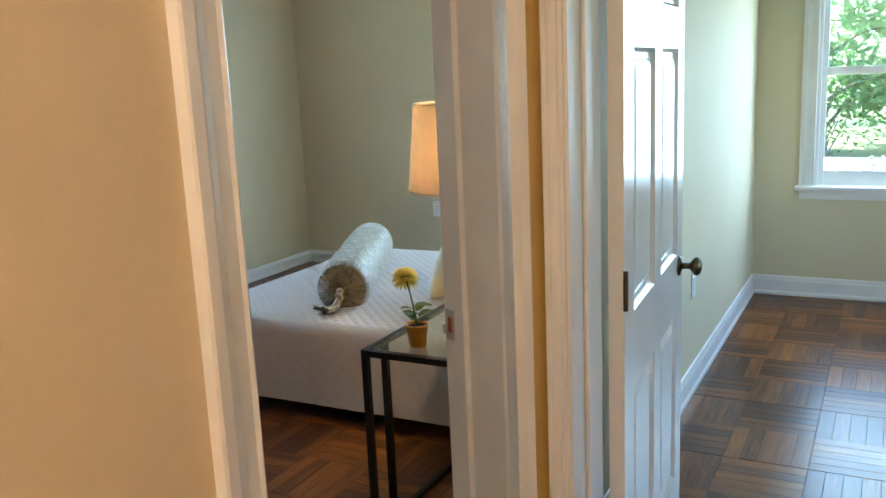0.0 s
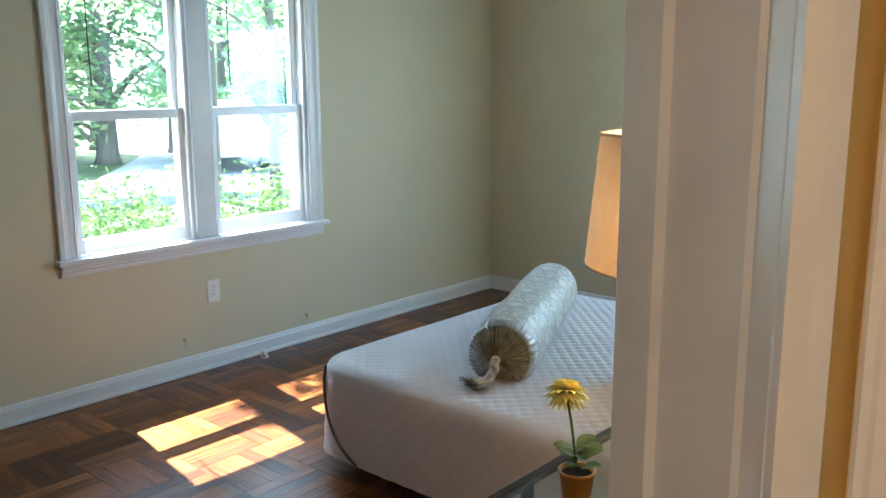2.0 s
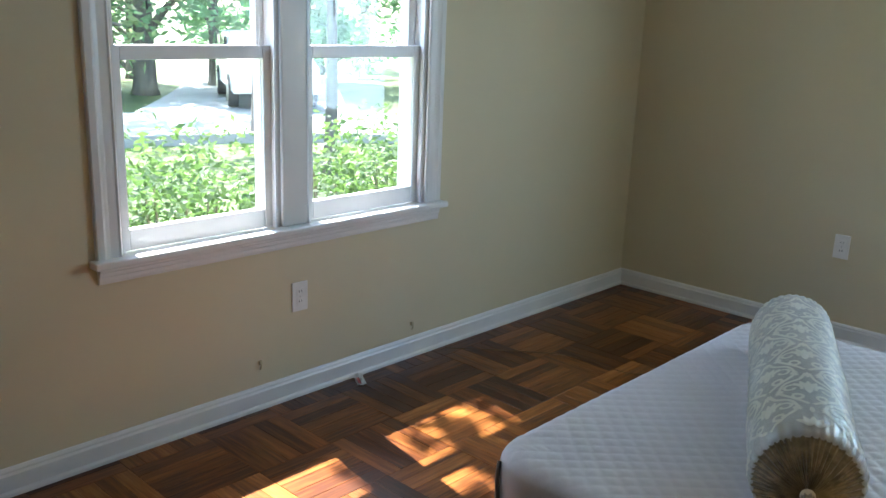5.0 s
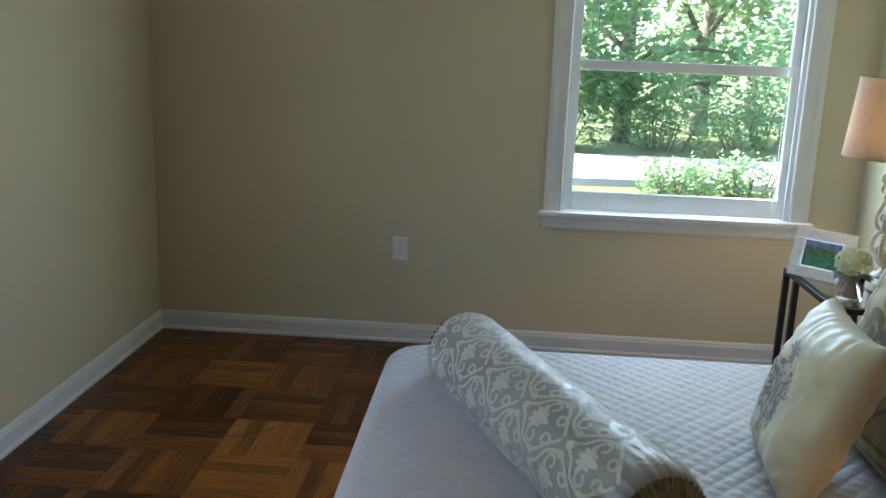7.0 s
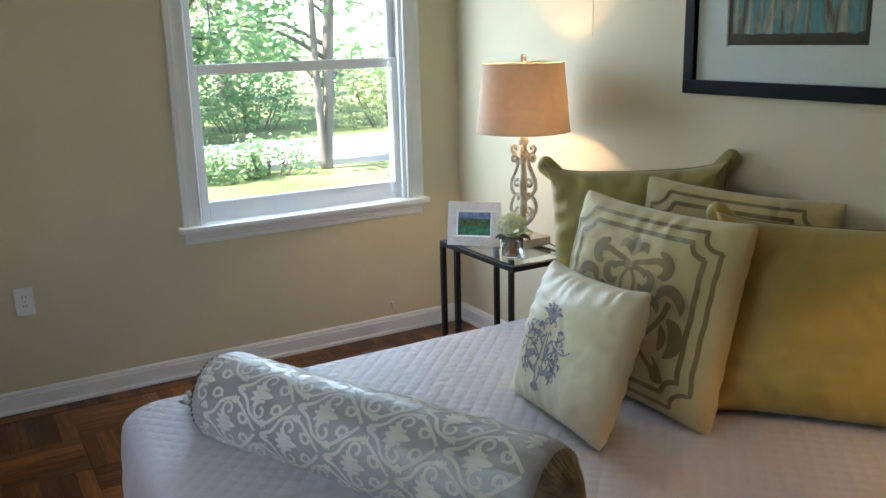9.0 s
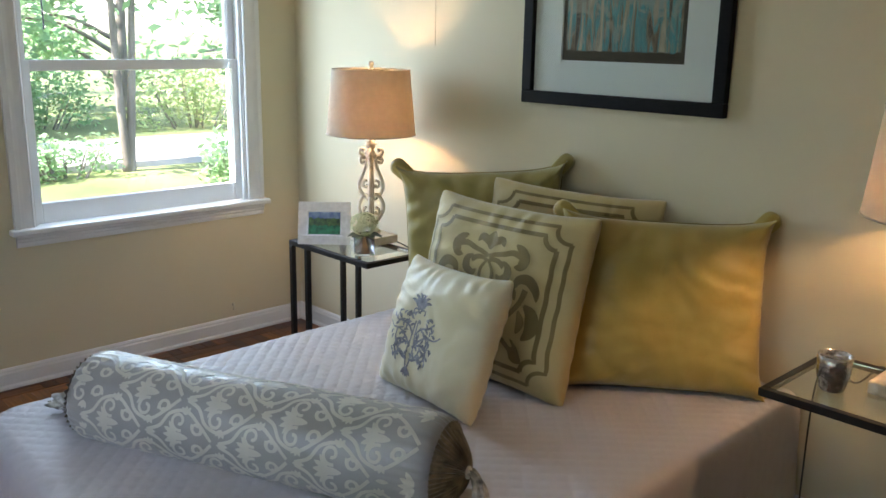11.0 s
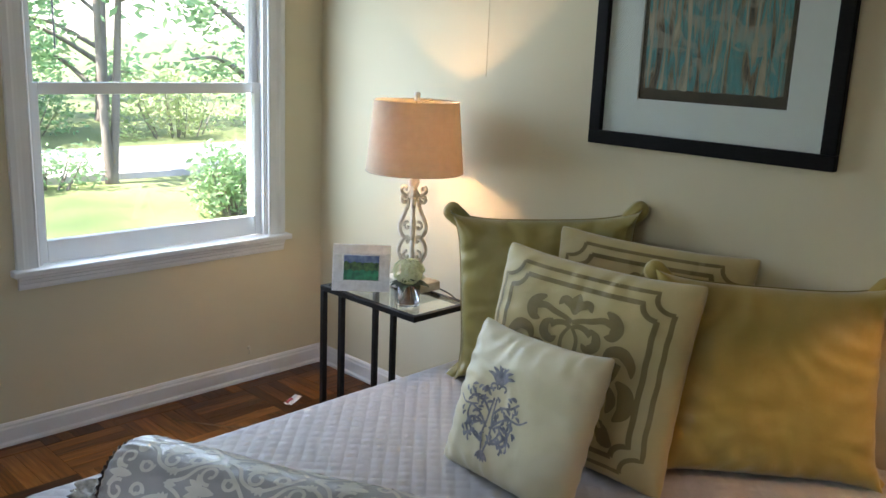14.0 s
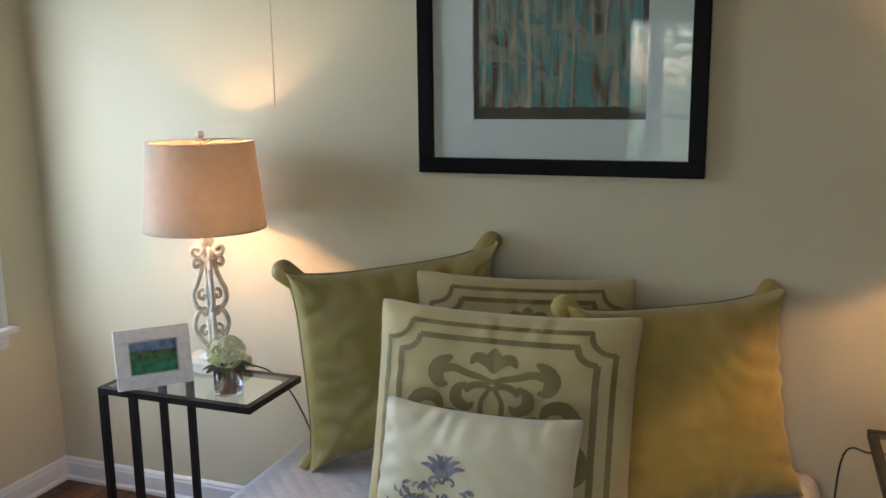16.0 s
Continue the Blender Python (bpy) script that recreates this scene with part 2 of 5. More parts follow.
TAIL = cloth("striped_tail", (0.10, 0.09, 0.075), (0.62, 0.58, 0.48), weave=700, rough=0.4, scale=42)
# the cover's satin, with the shade of the gathers put into its colour
GATHER = cloth("shaded_satin", (0.085, 0.064, 0.030), (0.27, 0.215, 0.115), weave=700, rough=0.36, scale=38)
SHADE = see_through("linen_shade", (0.36, 0.315, 0.245), (0.54, 0.38, 0.24), 0.075)
CARVED = surface("antique_cream", (0.55, 0.47, 0.36), (0.78, 0.71, 0.59), scale=28, rough=0.55, bump=0.4, bump_scale=120)
MATBOARD = surface("mat_board", (0.66, 0.67, 0.63), (0.70, 0.71, 0.67), scale=60, rough=0.95)
BROWN_PAPER = surface("brown_backing", (0.050, 0.036, 0.022), (0.075, 0.055, 0.034), scale=14, rough=0.9)
PAINTING = painting_material()
GLASS = clear_glass("clear_glass")
TOPGLASS = clear_glass("table_glass", (0.90, 0.96, 0.94))
MERCURY = surface("mercury_glass", (0.34, 0.33, 0.31), (0.92, 0.91, 0.89), scale=80, rough=0.14, metal=0.9, bump=0.6, bump_scale=130)
ORANGE = flat("orange_glaze", (0.62, 0.27, 0.02), 0.3)
LEAF = see_through("leaf_green", (0.055, 0.10, 0.022), (0.10, 0.19, 0.03), 0.4, 0.5)
PETAL = see_through("yellow_petal", (0.70, 0.62, 0.19), (0.66, 0.58, 0.15), 0.35)
BLOOM = see_through("white_floret", (0.60, 0.62, 0.42), (0.55, 0.58, 0.35), 0.35)
SOIL = flat("dark_soil", (0.02, 0.015, 0.01), 0.95)
PAPER = flat("torn_paper", (0.62, 0.58, 0.56), 0.8)
RED_INK = flat("red_print", (0.38, 0.08, 0.08), 0.7)
CABLE = flat("dark_cable", (0.03, 0.025, 0.02), 0.5)
CLEAR_CABLE = flat("beige_cable", (0.13, 0.09, 0.05), 0.6)
GRASS = surface("lawn", (0.040, 0.066, 0.014), (0.13, 0.15, 0.050), scale=0.5, rough=0.95, bump=0.8, bump_scale=30, detail=8)
ROAD = surface("pale_road", (0.26, 0.25, 0.24), (0.36, 0.35, 0.33), scale=1.2, rough=0.9, bump=0.4, bump_scale=60)
BARK = surface("grey_bark", (0.09, 0.075, 0.06), (0.20, 0.175, 0.15), scale=7, rough=0.9, bump=0.9, bump_scale=25, stretch=(1, 1, 0.25))
FOLIAGE = see_through("tree_leaves", (0.09, 0.125, 0.065), (0.34, 0.55, 0.28), 0.6, 0.5)
HEDGE = see_through("hedge_leaves", (0.065, 0.11, 0.032), (0.14, 0.25, 0.06), 0.4, 0.6)
FOLIAGE_PALE = see_through("pale_leaves", (0.12, 0.12, 0.060), (0.48, 0.62, 0.28), 0.6, 0.5)
CARPAINT = flat("white_car_paint", (0.70, 0.71, 0.72), 0.2)
TYRE = flat("tyre_rubber", (0.04, 0.04, 0.04), 0.8)
CARGLASS = flat("dark_glass", (0.03, 0.035, 0.04), 0.05)


# ---- mesh helpers ----
def part(name, bm, mat, parent=None, label="", smooth=False):
    """Links a bmesh as one mesh object, under a thing or a part if given."""
    me = bpy.data.meshes.new(name)
    bm.to_mesh(me)
    bm.free()
    for m in (mat if isinstance(mat, (list, tuple)) else [mat]):
        me.materials.append(m)
    if smooth:
        me.shade_smooth()
    ob = new(name, me)
    if parent is not None:
        ob.parent = parent
    if label:
        ob["label"] = label
    return ob


def thing(name, m, label, category, group="", kind=""):
    ob = new(name)
    ob.empty_display_size = 0.1
    ob.matrix_basis = m
    return tagged(ob, label, category, group, kind)


def box(x0, x1, y0, y1, z0, z1, bevel=0.0, bm=None):
    own = bmesh.new()
    bmesh.ops.create_cube(own, size=1, matrix=Matrix.Translation(((x0 + x1) / 2, (y0 + y1) / 2, (z0 + z1) / 2)) @ Matrix.Diagonal((x1 - x0, y1 - y0, z1 - z0, 1)))
    if bevel:
        bmesh.ops.bevel(own, geom=own.edges[:], offset=bevel, segments=2, profile=0.5, affect="EDGES")
    if bm is None:
        return own
    me = bpy.data.meshes.new("tmp")
    own.to_mesh(me)
    own.free()
    bm.from_mesh(me)
    bpy.data.meshes.remove(me)
    return bm


def sheet(fn, nu, nv, wrap_u=False, wrap_v=False, bm=None):
    """A grid of faces over fn(u, v), u and v from 0 to 1."""
    bm = bm or bmesh.new()
    ku, kv = (nu if wrap_u else nu + 1), (nv if wrap_v else nv + 1)
    vs = [[bm.verts.new(fn(i / nu, j / nv)) for j in range(kv)] for i in range(ku)]
    for i in range(nu):
        for j in range(nv):
            bm.faces.new((vs[i][j], vs[(i + 1) % ku][j], vs[(i + 1) % ku][(j + 1) % kv], vs[i][(j + 1) % kv]))
    return bm


def lathe(profile, n=28, bm=None):
    """Turns (radius, height) points round the z axis."""
    bm = bm or bmesh.new()
    rings = [[bm.verts.new((r * math.cos(2 * math.pi * k / n), r * math.sin(2 * math.pi * k / n), z)) for k in range(n)] for r, z in profile]
    for a, b in zip(rings, rings[1:]):
        for k in range(n):
            bm.faces.new((a[k], a[(k + 1) % n], b[(k + 1) % n], b[k]))
    for ring, way in ((rings[0], -1), (rings[-1], 1)):
        if max(v.co.xy.length for v in ring) > 1e-4:
            bm.faces.new(ring if way > 0 else ring[::-1])
    return bm


def tube(points, radius, n=8, closed=False, bm=None):
    """A round rod along points; radius is a number or one for each point."""
    bm = bm or bmesh.new()
    pts = [Vector(p) for p in points]
    rad = radius if isinstance(radius, (list, tuple)) else [radius] * len(pts)
    rings, side = [], None
    for i, p in enumerate(pts):
        a = pts[(i - 1) % len(pts)] if closed or i else p
        b = pts[(i + 1) % len(pts)] if closed or i < len(pts) - 1 else p
        way = (b - a).normalized()
        if side is None:
            side = way.orthogonal().normalized()
        side = (side - way * side.dot(way)).normalized()
        up = way.cross(side)
        rings.append([bm.verts.new(p + rad[i] * (math.cos(2 * math.pi * k / n) * side + math.sin(2 * math.pi * k / n) * up)) for k in range(n)])
    pairs = list(zip(rings, rings[1:])) + ([(rings[-1], rings[0])] if closed else [])
    for a, b in pairs:
        for k in range(n):
            bm.faces.new((a[k], a[(k + 1) % n], b[(k + 1) % n], b[k]))
    if not closed:
        bm.faces.new(rings[0][::-1])
        bm.faces.new(rings[-1])
    return bm


def extrude(profile, a, b, out):
    """Sweeps a closed (distance, height) outline from a to b along the floor plan; out is the way it stands proud."""
    bm = bmesh.new()
    a, b, out = Vector(a), Vector(b), Vector(out)
    ends = [[bm.verts.new(p + out * d + Vector((0, 0, h))) for d, h in profile] for p in (a, b)]
    n = len(profile)
    for k in range(n):
        bm.faces.new((ends[0][k], ends[0][(k + 1) % n], ends[1][(k + 1) % n], ends[1][k]))
    bm.faces.new(ends[0][::-1])
    bm.faces.new(ends[1])
    bmesh.ops.recalc_face_normals(bm, faces=bm.faces)
    return bm


def spline(points, steps=8):
    """A smooth line through points."""
    p = [Vector(q) for q in points]
    p = [2 * p[0] - p[1], *p, 2 * p[-1] - p[-2]]
    out = []
    for i in range(1, len(p) - 2):
        for s in range(steps):
            t = s / steps
            out.append(0.5 * (2 * p[i] + (p[i + 1] - p[i - 1]) * t + (2 * p[i - 1] - 5 * p[i] + 4 * p[i + 1] - p[i + 2]) * t * t + (3 * p[i] - p[i - 1] - 3 * p[i + 1] + p[i + 2]) * t ** 3))
    out.append(p[-2])
    return out


def basis(center, right, up):
    """A pose whose x is right, y is up and z faces out."""
    r = Vector(right).normalized()
    n = r.cross(Vector(up)).normalized()
    u = n.cross(r)
    return Matrix.Translation(center) @ Matrix((r, u, n)).transposed().to_4x4()


# ---- the shell of the house ----
W, HALL, OWALL = 3.335, 3.455, 3.475      # bedside wall: bedroom face, hall face, face in the second room
CEILING = 2.44
GROUND = -0.6


def wall(name, axis, at0, at1, a0, a1, z0, z1, mat, openings=(), label="beige painted wall", other=None):
    """A wall between at0 and at1 across, a0 to a1 along, with openings (from, to, sill, head)."""
    bm = bmesh.new()

    def piece(p, q, lo, hi):
        if q - p > 1e-4 and hi - lo > 1e-4:
            if axis == "x":
                box(at0, at1, p, q, lo, hi, bm=bm)
            else:
                box(p, q, at0, at1, lo, hi, bm=bm)
    at = a0
    for p, q, lo, hi in sorted(openings):
        piece(at, p, z0, z1)
        piece(p, q, z0, lo)
        piece(p, q, hi, z1)
        at = q
    piece(at, a1, z0, z1)
    bmesh.ops.remove_doubles(bm, verts=bm.verts, dist=1e-5)
    if other:
        bm.normal_update()
        for f in bm.faces:
            f.material_index = int(f.normal.dot(Vector(other)) > 0.9)
    return tagged(part(name, bm, [mat, HALLPAINT] if other else mat), label, "wall", kind="structure")


WIN_A = (-3.060, -1.665, 0.690, 2.02)
WIN_B = (1.963, 3.030, 0.690, 2.02)
WIN_O = (3.815, 4.882, 0.690, 2.02)
wall("wall_west", "x", -0.16, 0.0, -7.8, 0.16, GROUND, CEILING, WALL, [WIN_A])
wall("wall_north", "y", 0.0, 0.16, 0.0, 6.6, GROUND, CEILING, WALL, [WIN_B, WIN_O])
wall("wall_bedside", "x", W, HALL, -3.96, 0.0, 0.0, CEILING, WALL)
wall("wall_bedside_south", "x", W, 3.53, -7.8, -4.935, 0.0, CEILING, WALL, other=(1, 0, 0))
wall("wall_over_door", "x", W, 3.53, -4.935, -3.96, 2.04, CEILING, WALL, other=(1, 0, 0))
wall("wall_bedside_far", "x", HALL, OWALL, -3.96, 0.0, 0.0, CEILING, WALL)
wall("wall_hall_end", "y", -4.155, -3.96, 3.646, 6.6, 0.0, CEILING, WALL, [(3.684, 4.50, 0.0, 2.04)], other=(0, -1, 0))
wall("wall_hall_side", "x", 4.62, 4.74, -7.8, -4.155, 0.0, CEILING, WALL, other=(-1, 0, 0))
wall("wall_hall_back", "y", -7.92, -7.8, -0.16, 4.74, GROUND, CEILING, WALL, other=(0, 1, 0))
wall("wall_east", "x", 6.6, 6.76, -4.155, 0.16, GROUND, CEILING, WALL, [(-2.9, -1.0, 0.690, 2.02)])
# closing walls out of view, darkened so less light bounces onto the bed
wall("wall_closet", "y", -4.74, -4.62, 0.0, 2.20, 0.0, CEILING, UNSEEN_DARK, label="plain closet wall, unseen, darkened to cut bounced light")
wall("wall_closet_return", "x", 2.20, 2.32, -5.02, -4.62, 0.0, CEILING, UNSEEN_DARK, label="plain closet wall, unseen, darkened to cut bounced light")
wall("wall_entry", "y", -5.14, -5.02, 2.20, W, 0.0, CEILING, UNSEEN_DARK, label="plain wall by the entry, unseen, darkened to cut bounced light")
tagged(part("ceiling", box(-0.16, 6.76, -7.92, 0.16, CEILING, CEILING + 0.16), CEIL), "flat ceiling, unseen, its white dimmed to cut bounced light", "ceiling", kind="structure")

floor = tagged(part("floor", box(4.74, 6.6, -4.155, 0.0, -0.12, -0.006, bm=box(0.0, 4.74, -7.8, 0.0, -0.12, -0.006)), SUBFLOOR), "oak parquet floor in square blocks", "floor", kind="structure")

BASE = [(0, 0), (0.020, 0), (0.020, 0.012), (0.014, 0.020), (0.014, 0.070), (0.010, 0.078), (0.010, 0.084), (0.005, 0.092), (0, 0.094)]
TALL_BASE = [(d, h * 1.32) for d, h in BASE]


def baseboard(a, b, out, profile=BASE):
    tagged(part("baseboard", extrude(profile, (*a, 0), (*b, 0), (*out, 0)), WHITE), "white painted wooden baseboard", "baseboard", kind="structure")


baseboard((0, -4.62), (0, 0), (1, 0))
baseboard((0, 0), (W, 0), (0, -1))
baseboard((W, 0), (W, -3.96), (-1, 0))
baseboard((0, -4.62), (2.32, -4.62), (0, 1))
baseboard((OWALL, -3.96), (OWALL, 0), (1, 0), TALL_BASE)
baseboard((OWALL, 0), (6.6, 0), (0, -1), TALL_BASE)
baseboard((3.53, -7.8), (3.53, -5.01), (1, 0))
baseboard((4.62, -7.8), (4.62, -4.155), (-1, 0))


def casing_outline(width, proud=0.018):
    """Across the face of a door or window casing: a bead, a flat and a raised back band."""
    w = width
    return [(0, 0), (proud * 0.55, 0), (proud * 0.72, 0.006), (proud * 0.55, 0.012), (proud * 0.62, w * 0.45), (proud * 0.80, w * 0.62), (proud, w * 0.72), (proud, w - 0.004), (proud * 0.85, w), (0, w)]


def casing_side(x, z0, z1, width, way, proud=0.018):
    """An upright casing in local axes: its inner edge at x, growing to way (+1 or -1); faces +y."""
    bm = bmesh.new()
    prof = casing_outline(width, proud)
    ends = [[bm.verts.new((x + way * a, d, z)) for d, a in prof] for z in (z0, z1)]
    n = len(prof)
    for k in range(n):
        bm.faces.new((ends[0][k], ends[0][(k + 1) % n], ends[1][(k + 1) % n], ends[1][k]))
    bm.faces.new(ends[0])
    bm.faces.new(ends[1])
    bmesh.ops.recalc_face_normals(bm, faces=bm.faces)
    return bm


def casing_head(x0, x1, z, width, proud=0.018):
    bm = bmesh.new()
    prof = casing_outline(width, proud)
    ends = [[bm.verts.new((x, d, z + a)) for d, a in prof] for x in (x0, x1)]
    n = len(prof)
    for k in range(n):
        bm.faces.new((ends[0][k], ends[0][(k + 1) % n], ends[1][(k + 1) % n], ends[1][k]))
    bm.faces.new(ends[0])
    bm.faces.new(ends[1])
    bmesh.ops.recalc_face_normals(bm, faces=bm.faces)
    return bm


# ---- windows ----
def window(name, m, half, units, mull, rail, stool=0.700, head=2.02, glass_low=0.785, label="", wands=()):
    """A double-hung window in its opening; local x runs along the wall, y into the room."""
    win = thing(name, m, label, "window", kind="structure")
    cas = 0.088
    depth = 0.16
    jamb = bmesh.new()
    for s in (-1, 1):
        box(*sorted((s * half, s * (half - 0.016))), -depth, -0.002, stool - 0.008, head, bm=jamb)
    box(-half + 0.016, half - 0.016, -depth, -0.002, head - 0.016, head, bm=jamb)
    box(-half + 0.016, half - 0.016, -depth - 0.03, -0.002, stool - 0.010, stool - 0.004, bm=jamb)
    part("jamb_lining", jamb, WHITE, win)
    for s in (-1, 1):
        part("casing", casing_side(s * (half - 0.008), stool, head, cas, s), WHITE, win)
    part("casing", casing_head(-half - cas + 0.008, half + cas - 0.008, head - 0.002, cas), WHITE, win)
    st = box(-half - cas - 0.012, half + cas + 0.012, -0.03, 0.050, stool - 0.026, stool, bevel=0.006)
    part("window_sill", st, WHITE, win)
    ap = extrude([(0, 0), (0.010, 0), (0.012, 0.010), (0.012, 0.022), (0.017, 0.026), (0.017, 0.038), (0.022, 0.042), (0.022, 0.056), (0, 0.056)],
                 (-half - cas + 0.012, 0, stool - 0.082), (half + cas - 0.012, 0, stool - 0.082), (0, 1, 0))
    part("apron", ap, WHITE, win)
    inner = half - 0.016
    if units == 2:
        spans = [(-inner, -mull / 2 + 0.008), (mull / 2 - 0.008, inner)]
        mu = bmesh.new()
        box(-mull / 2, mull / 2, -depth + 0.02, -0.014, stool, head - 0.016, bevel=0.003, bm=mu)
        box(-mull / 2 + 0.024, mull / 2 - 0.024, -0.0145, 0.004, stool, head - 0.016, bevel=0.005, bm=mu)
        part("mullion", mu, WHITE, win)
    else:
        spans = [(-inner, inner)]
    for p, q in spans:
        for low in (True, False):
            y0, y1 = (-0.066, -0.030) if low else (-0.106, -0.070)
            z0, z1 = (stool + 0.002, rail + 0.024) if low else (rail - 0.024, head - 0.018)
            edge = 0.040
            sash = bmesh.new()
            box(p, p + edge, y0, y1, z0, z1, bevel=0.003, bm=sash)
            box(q - edge, q, y0, y1, z0, z1, bevel=0.003, bm=sash)
            bot = glass_low if low else rail + 0.022
            box(p + edge, q - edge, y0 + 0.001, y1 - 0.001, z0, bot, bevel=0.003, bm=sash)
            top = rail - 0.022 if low else head - 0.055
            box(p + edge, q - edge, y0 + 0.001, y1 - 0.001, top, z1, bevel=0.003, bm=sash)
            so = part("sash", sash, VINYL, win)
            pane = part("pane", box(p + edge, q - edge, (y0 + y1) / 2 - 0.002, (y0 + y1) / 2 + 0.002, bot, top), PANE, so, "clear window glass")
            pane.visible_shadow = False
        track = bmesh.new()
        for s, e in ((p, 1), (q, -1)):
            box(*sorted((s, s + e * 0.010)), -0.028, -0.006, stool, head - 0.018, bm=track)
        part("stop", track, VINYL, win)
        blind = bmesh.new()
        for k in range(7):
            box(p + 0.012, q - 0.012, -0.0275, -0.004, 1.925 + k * 0.010, 1.931 + k * 0.010, bm=blind)
        box(p + 0.010, q - 0.010, -0.0278, -0.002, 1.996, 2.002, bm=blind)
        part("raised_blind", blind, VINYL, win, "white slatted blind drawn up to the top")
    for x, z, dark in wands:
        part("blind_wand" if dark else "pull_cord", tube([(x, -0.016, 1.93), (x + 0.002, -0.016, (z + 1.93) / 2), (x, -0.016, z)], 0.0035 if dark else 0.0016, 6), CABLE if dark else VINYL, win, "dark tilt wand" if dark else "white pull cord")
    return win


window("window_1", pose(0, (WIN_A[0] + WIN_A[1]) / 2, 0, rz=-90), (WIN_A[1] - WIN_A[0]) / 2, 2, 0.158, 1.338, glass_low=0.772,
       label="white double-hung twin window with a moulded sill", wands=[(0.55, 1.47, True), (-0.20, 1.47, True), (0.13, 0.76, False), (-0.62, 0.80, False)])
window("window_2", pose((WIN_B[0] + WIN_B[1]) / 2, 0, 0, rz=180), (WIN_B[1] - WIN_B[0]) / 2, 1, 0, 1.380, glass_low=0.790,
       label="white double-hung window beside the bedside lamp", wands=[(0.41, 1.53, True), (-0.455, 0.74, False)])
window("window_3", pose((WIN_O[0] + WIN_O[1]) / 2, 0, 0, rz=180), (WIN_O[1] - WIN_O[0]) / 2, 1, 0, 1.385, glass_low=0.790,
       label="white double-hung window of the second room")
# out of view: added so that more daylight reaches the second room
window("window_4", pose(6.6, -1.95, 0, rz=90), 0.95, 2, 0.158, 1.385, glass_low=0.790, label="unseen double-hung twin window added to light the second room")


# ---- doorways and doors ----
def prism(outline, z0, z1, bm=None):
    """An upright solid over a floor-plan outline."""
    bm = bm or bmesh.new()
    low = [bm.verts.new((x, y, z0)) for x, y in outline]
    top = [bm.verts.new((x, y, z1)) for x, y in outline]
    n = len(outline)
    for k in range(n):
        bm.faces.new((low[k], low[(k + 1) % n], top[(k + 1) % n], top[k]))
    bm.faces.new(low[::-1])
    bm.faces.new(top)
    bmesh.ops.recalc_face_normals(bm, faces=bm.faces)
    return bm


def along(a, b, t, off):
    """A point t metres on from a to b, off metres to its left."""
    a, b = Vector(a), Vector(b)
    w = (b - a).normalized()
    p = a + w * t + Vector((-w.y, w.x)) * off
    return p.x, p.y


# the bedroom doorway: its latch side is splayed to fit the camera's view
A, G, E, K = (3.333, -3.992), (3.545, -4.125), (3.632, -4.232), (3.646, -4.155)
AG, GE = math.dist(A, G), math.dist(G, E)
tagged(part("wall_door_side", prism([(W, -3.96), (W, -3.975), along(A, G, 0.01, 0.012), along(A, G, AG, 0.012), along(G, E, GE * 0.5, 0.010), (3.637, -4.205), K, (3.646, -3.96)], 0, CEILING), HALLPAINT_GLOW), "hall wall by the doorway, warm bounced light in its colour", "wall", kind="structure")
frame_1 = thing("door_frame_1", pose(0, 0, 0), "white bedroom door frame with moulded casing", "door frame", kind="structure")
part("jamb", prism([A, along(A, G, 0.06, 0), along(A, G, 0.062, -0.012), along(A, G, 0.100, -0.012), along(A, G, 0.102, 0), G, along(A, G, AG, 0.014), along(A, G, 0, 0.014)], 0, 2.04), WHITE, frame_1)
part("casing", prism([along(G, E, 0, -0.004), along(G, E, 0.006, -0.010), along(G, E, 0.012, -0.004), along(G, E, GE * 0.50, -0.006), along(G, E, GE * 0.60, -0.013), along(G, E, GE * 0.72, -0.014), along(G, E, GE * 0.76, -0.010), along(G, E, GE * 0.84, -0.018), along(G, E, GE - 0.004, -0.018), E, along(G, E, GE, 0.016), along(G, E, 0, 0.012)], 0, 2.04), WHITE, frame_1)
plate = part("strike_plate", prism([along(A, G, 0.004, -0.0020), along(A, G, 0.040, -0.0020), along(A, G, 0.040, 0.001), along(A, G, 0.004, 0.001)], 0.875, 0.948), STEEL, frame_1, "satin metal strike plate")
part("latch_hole", prism([along(A, G, 0.016, -0.0028), along(A, G, 0.032, -0.0028), along(A, G, 0.032, -0.001), along(A, G, 0.016, -0.001)], 0.892, 0.930), flat("raw_wood", (0.25, 0.10, 0.04), 0.9), plate)
part("jamb", box(W - 0.002, 3.532, -4.935, -4.917, 0, 2.04), WHITE, frame_1)
part("head_jamb", box(W - 0.002, 3.532, -4.917, -3.99, 2.022, 2.039), WHITE, frame_1)
part("stop", box(3.40, 3.435, -4.917, -4.905, 0, 2.022, bevel=0.003), WHITE, frame_1)
bm = casing_side(-4.908, 0, 2.04, 0.080, -1, 0.020)
for v in bm.verts:
    v.co = Vector((3.53 + v.co.y, v.co.x, v.co.z))
bmesh.ops.recalc_face_normals(bm, faces=bm.faces)
part("casing", bm, WHITE, frame_1)

frame_2 = thing("door_frame_2", pose(0, 0, 0), "white door frame at the end of the hall", "door frame", kind="structure")
part("jamb", box(3.684, 3.700, -4.157, -3.958, 0, 2.04), WHITE, frame_2)
part("jamb", box(4.484, 4.500, -4.157, -3.958, 0, 2.04), WHITE, frame_2)
part("head_jamb", box(3.700, 4.484, -4.157, -3.958, 2.024, 2.04), WHITE, frame_2)
part("stop", box(3.700, 3.710, -4.08, -4.04, 0, 2.024, bevel=0.003), WHITE, frame_2)
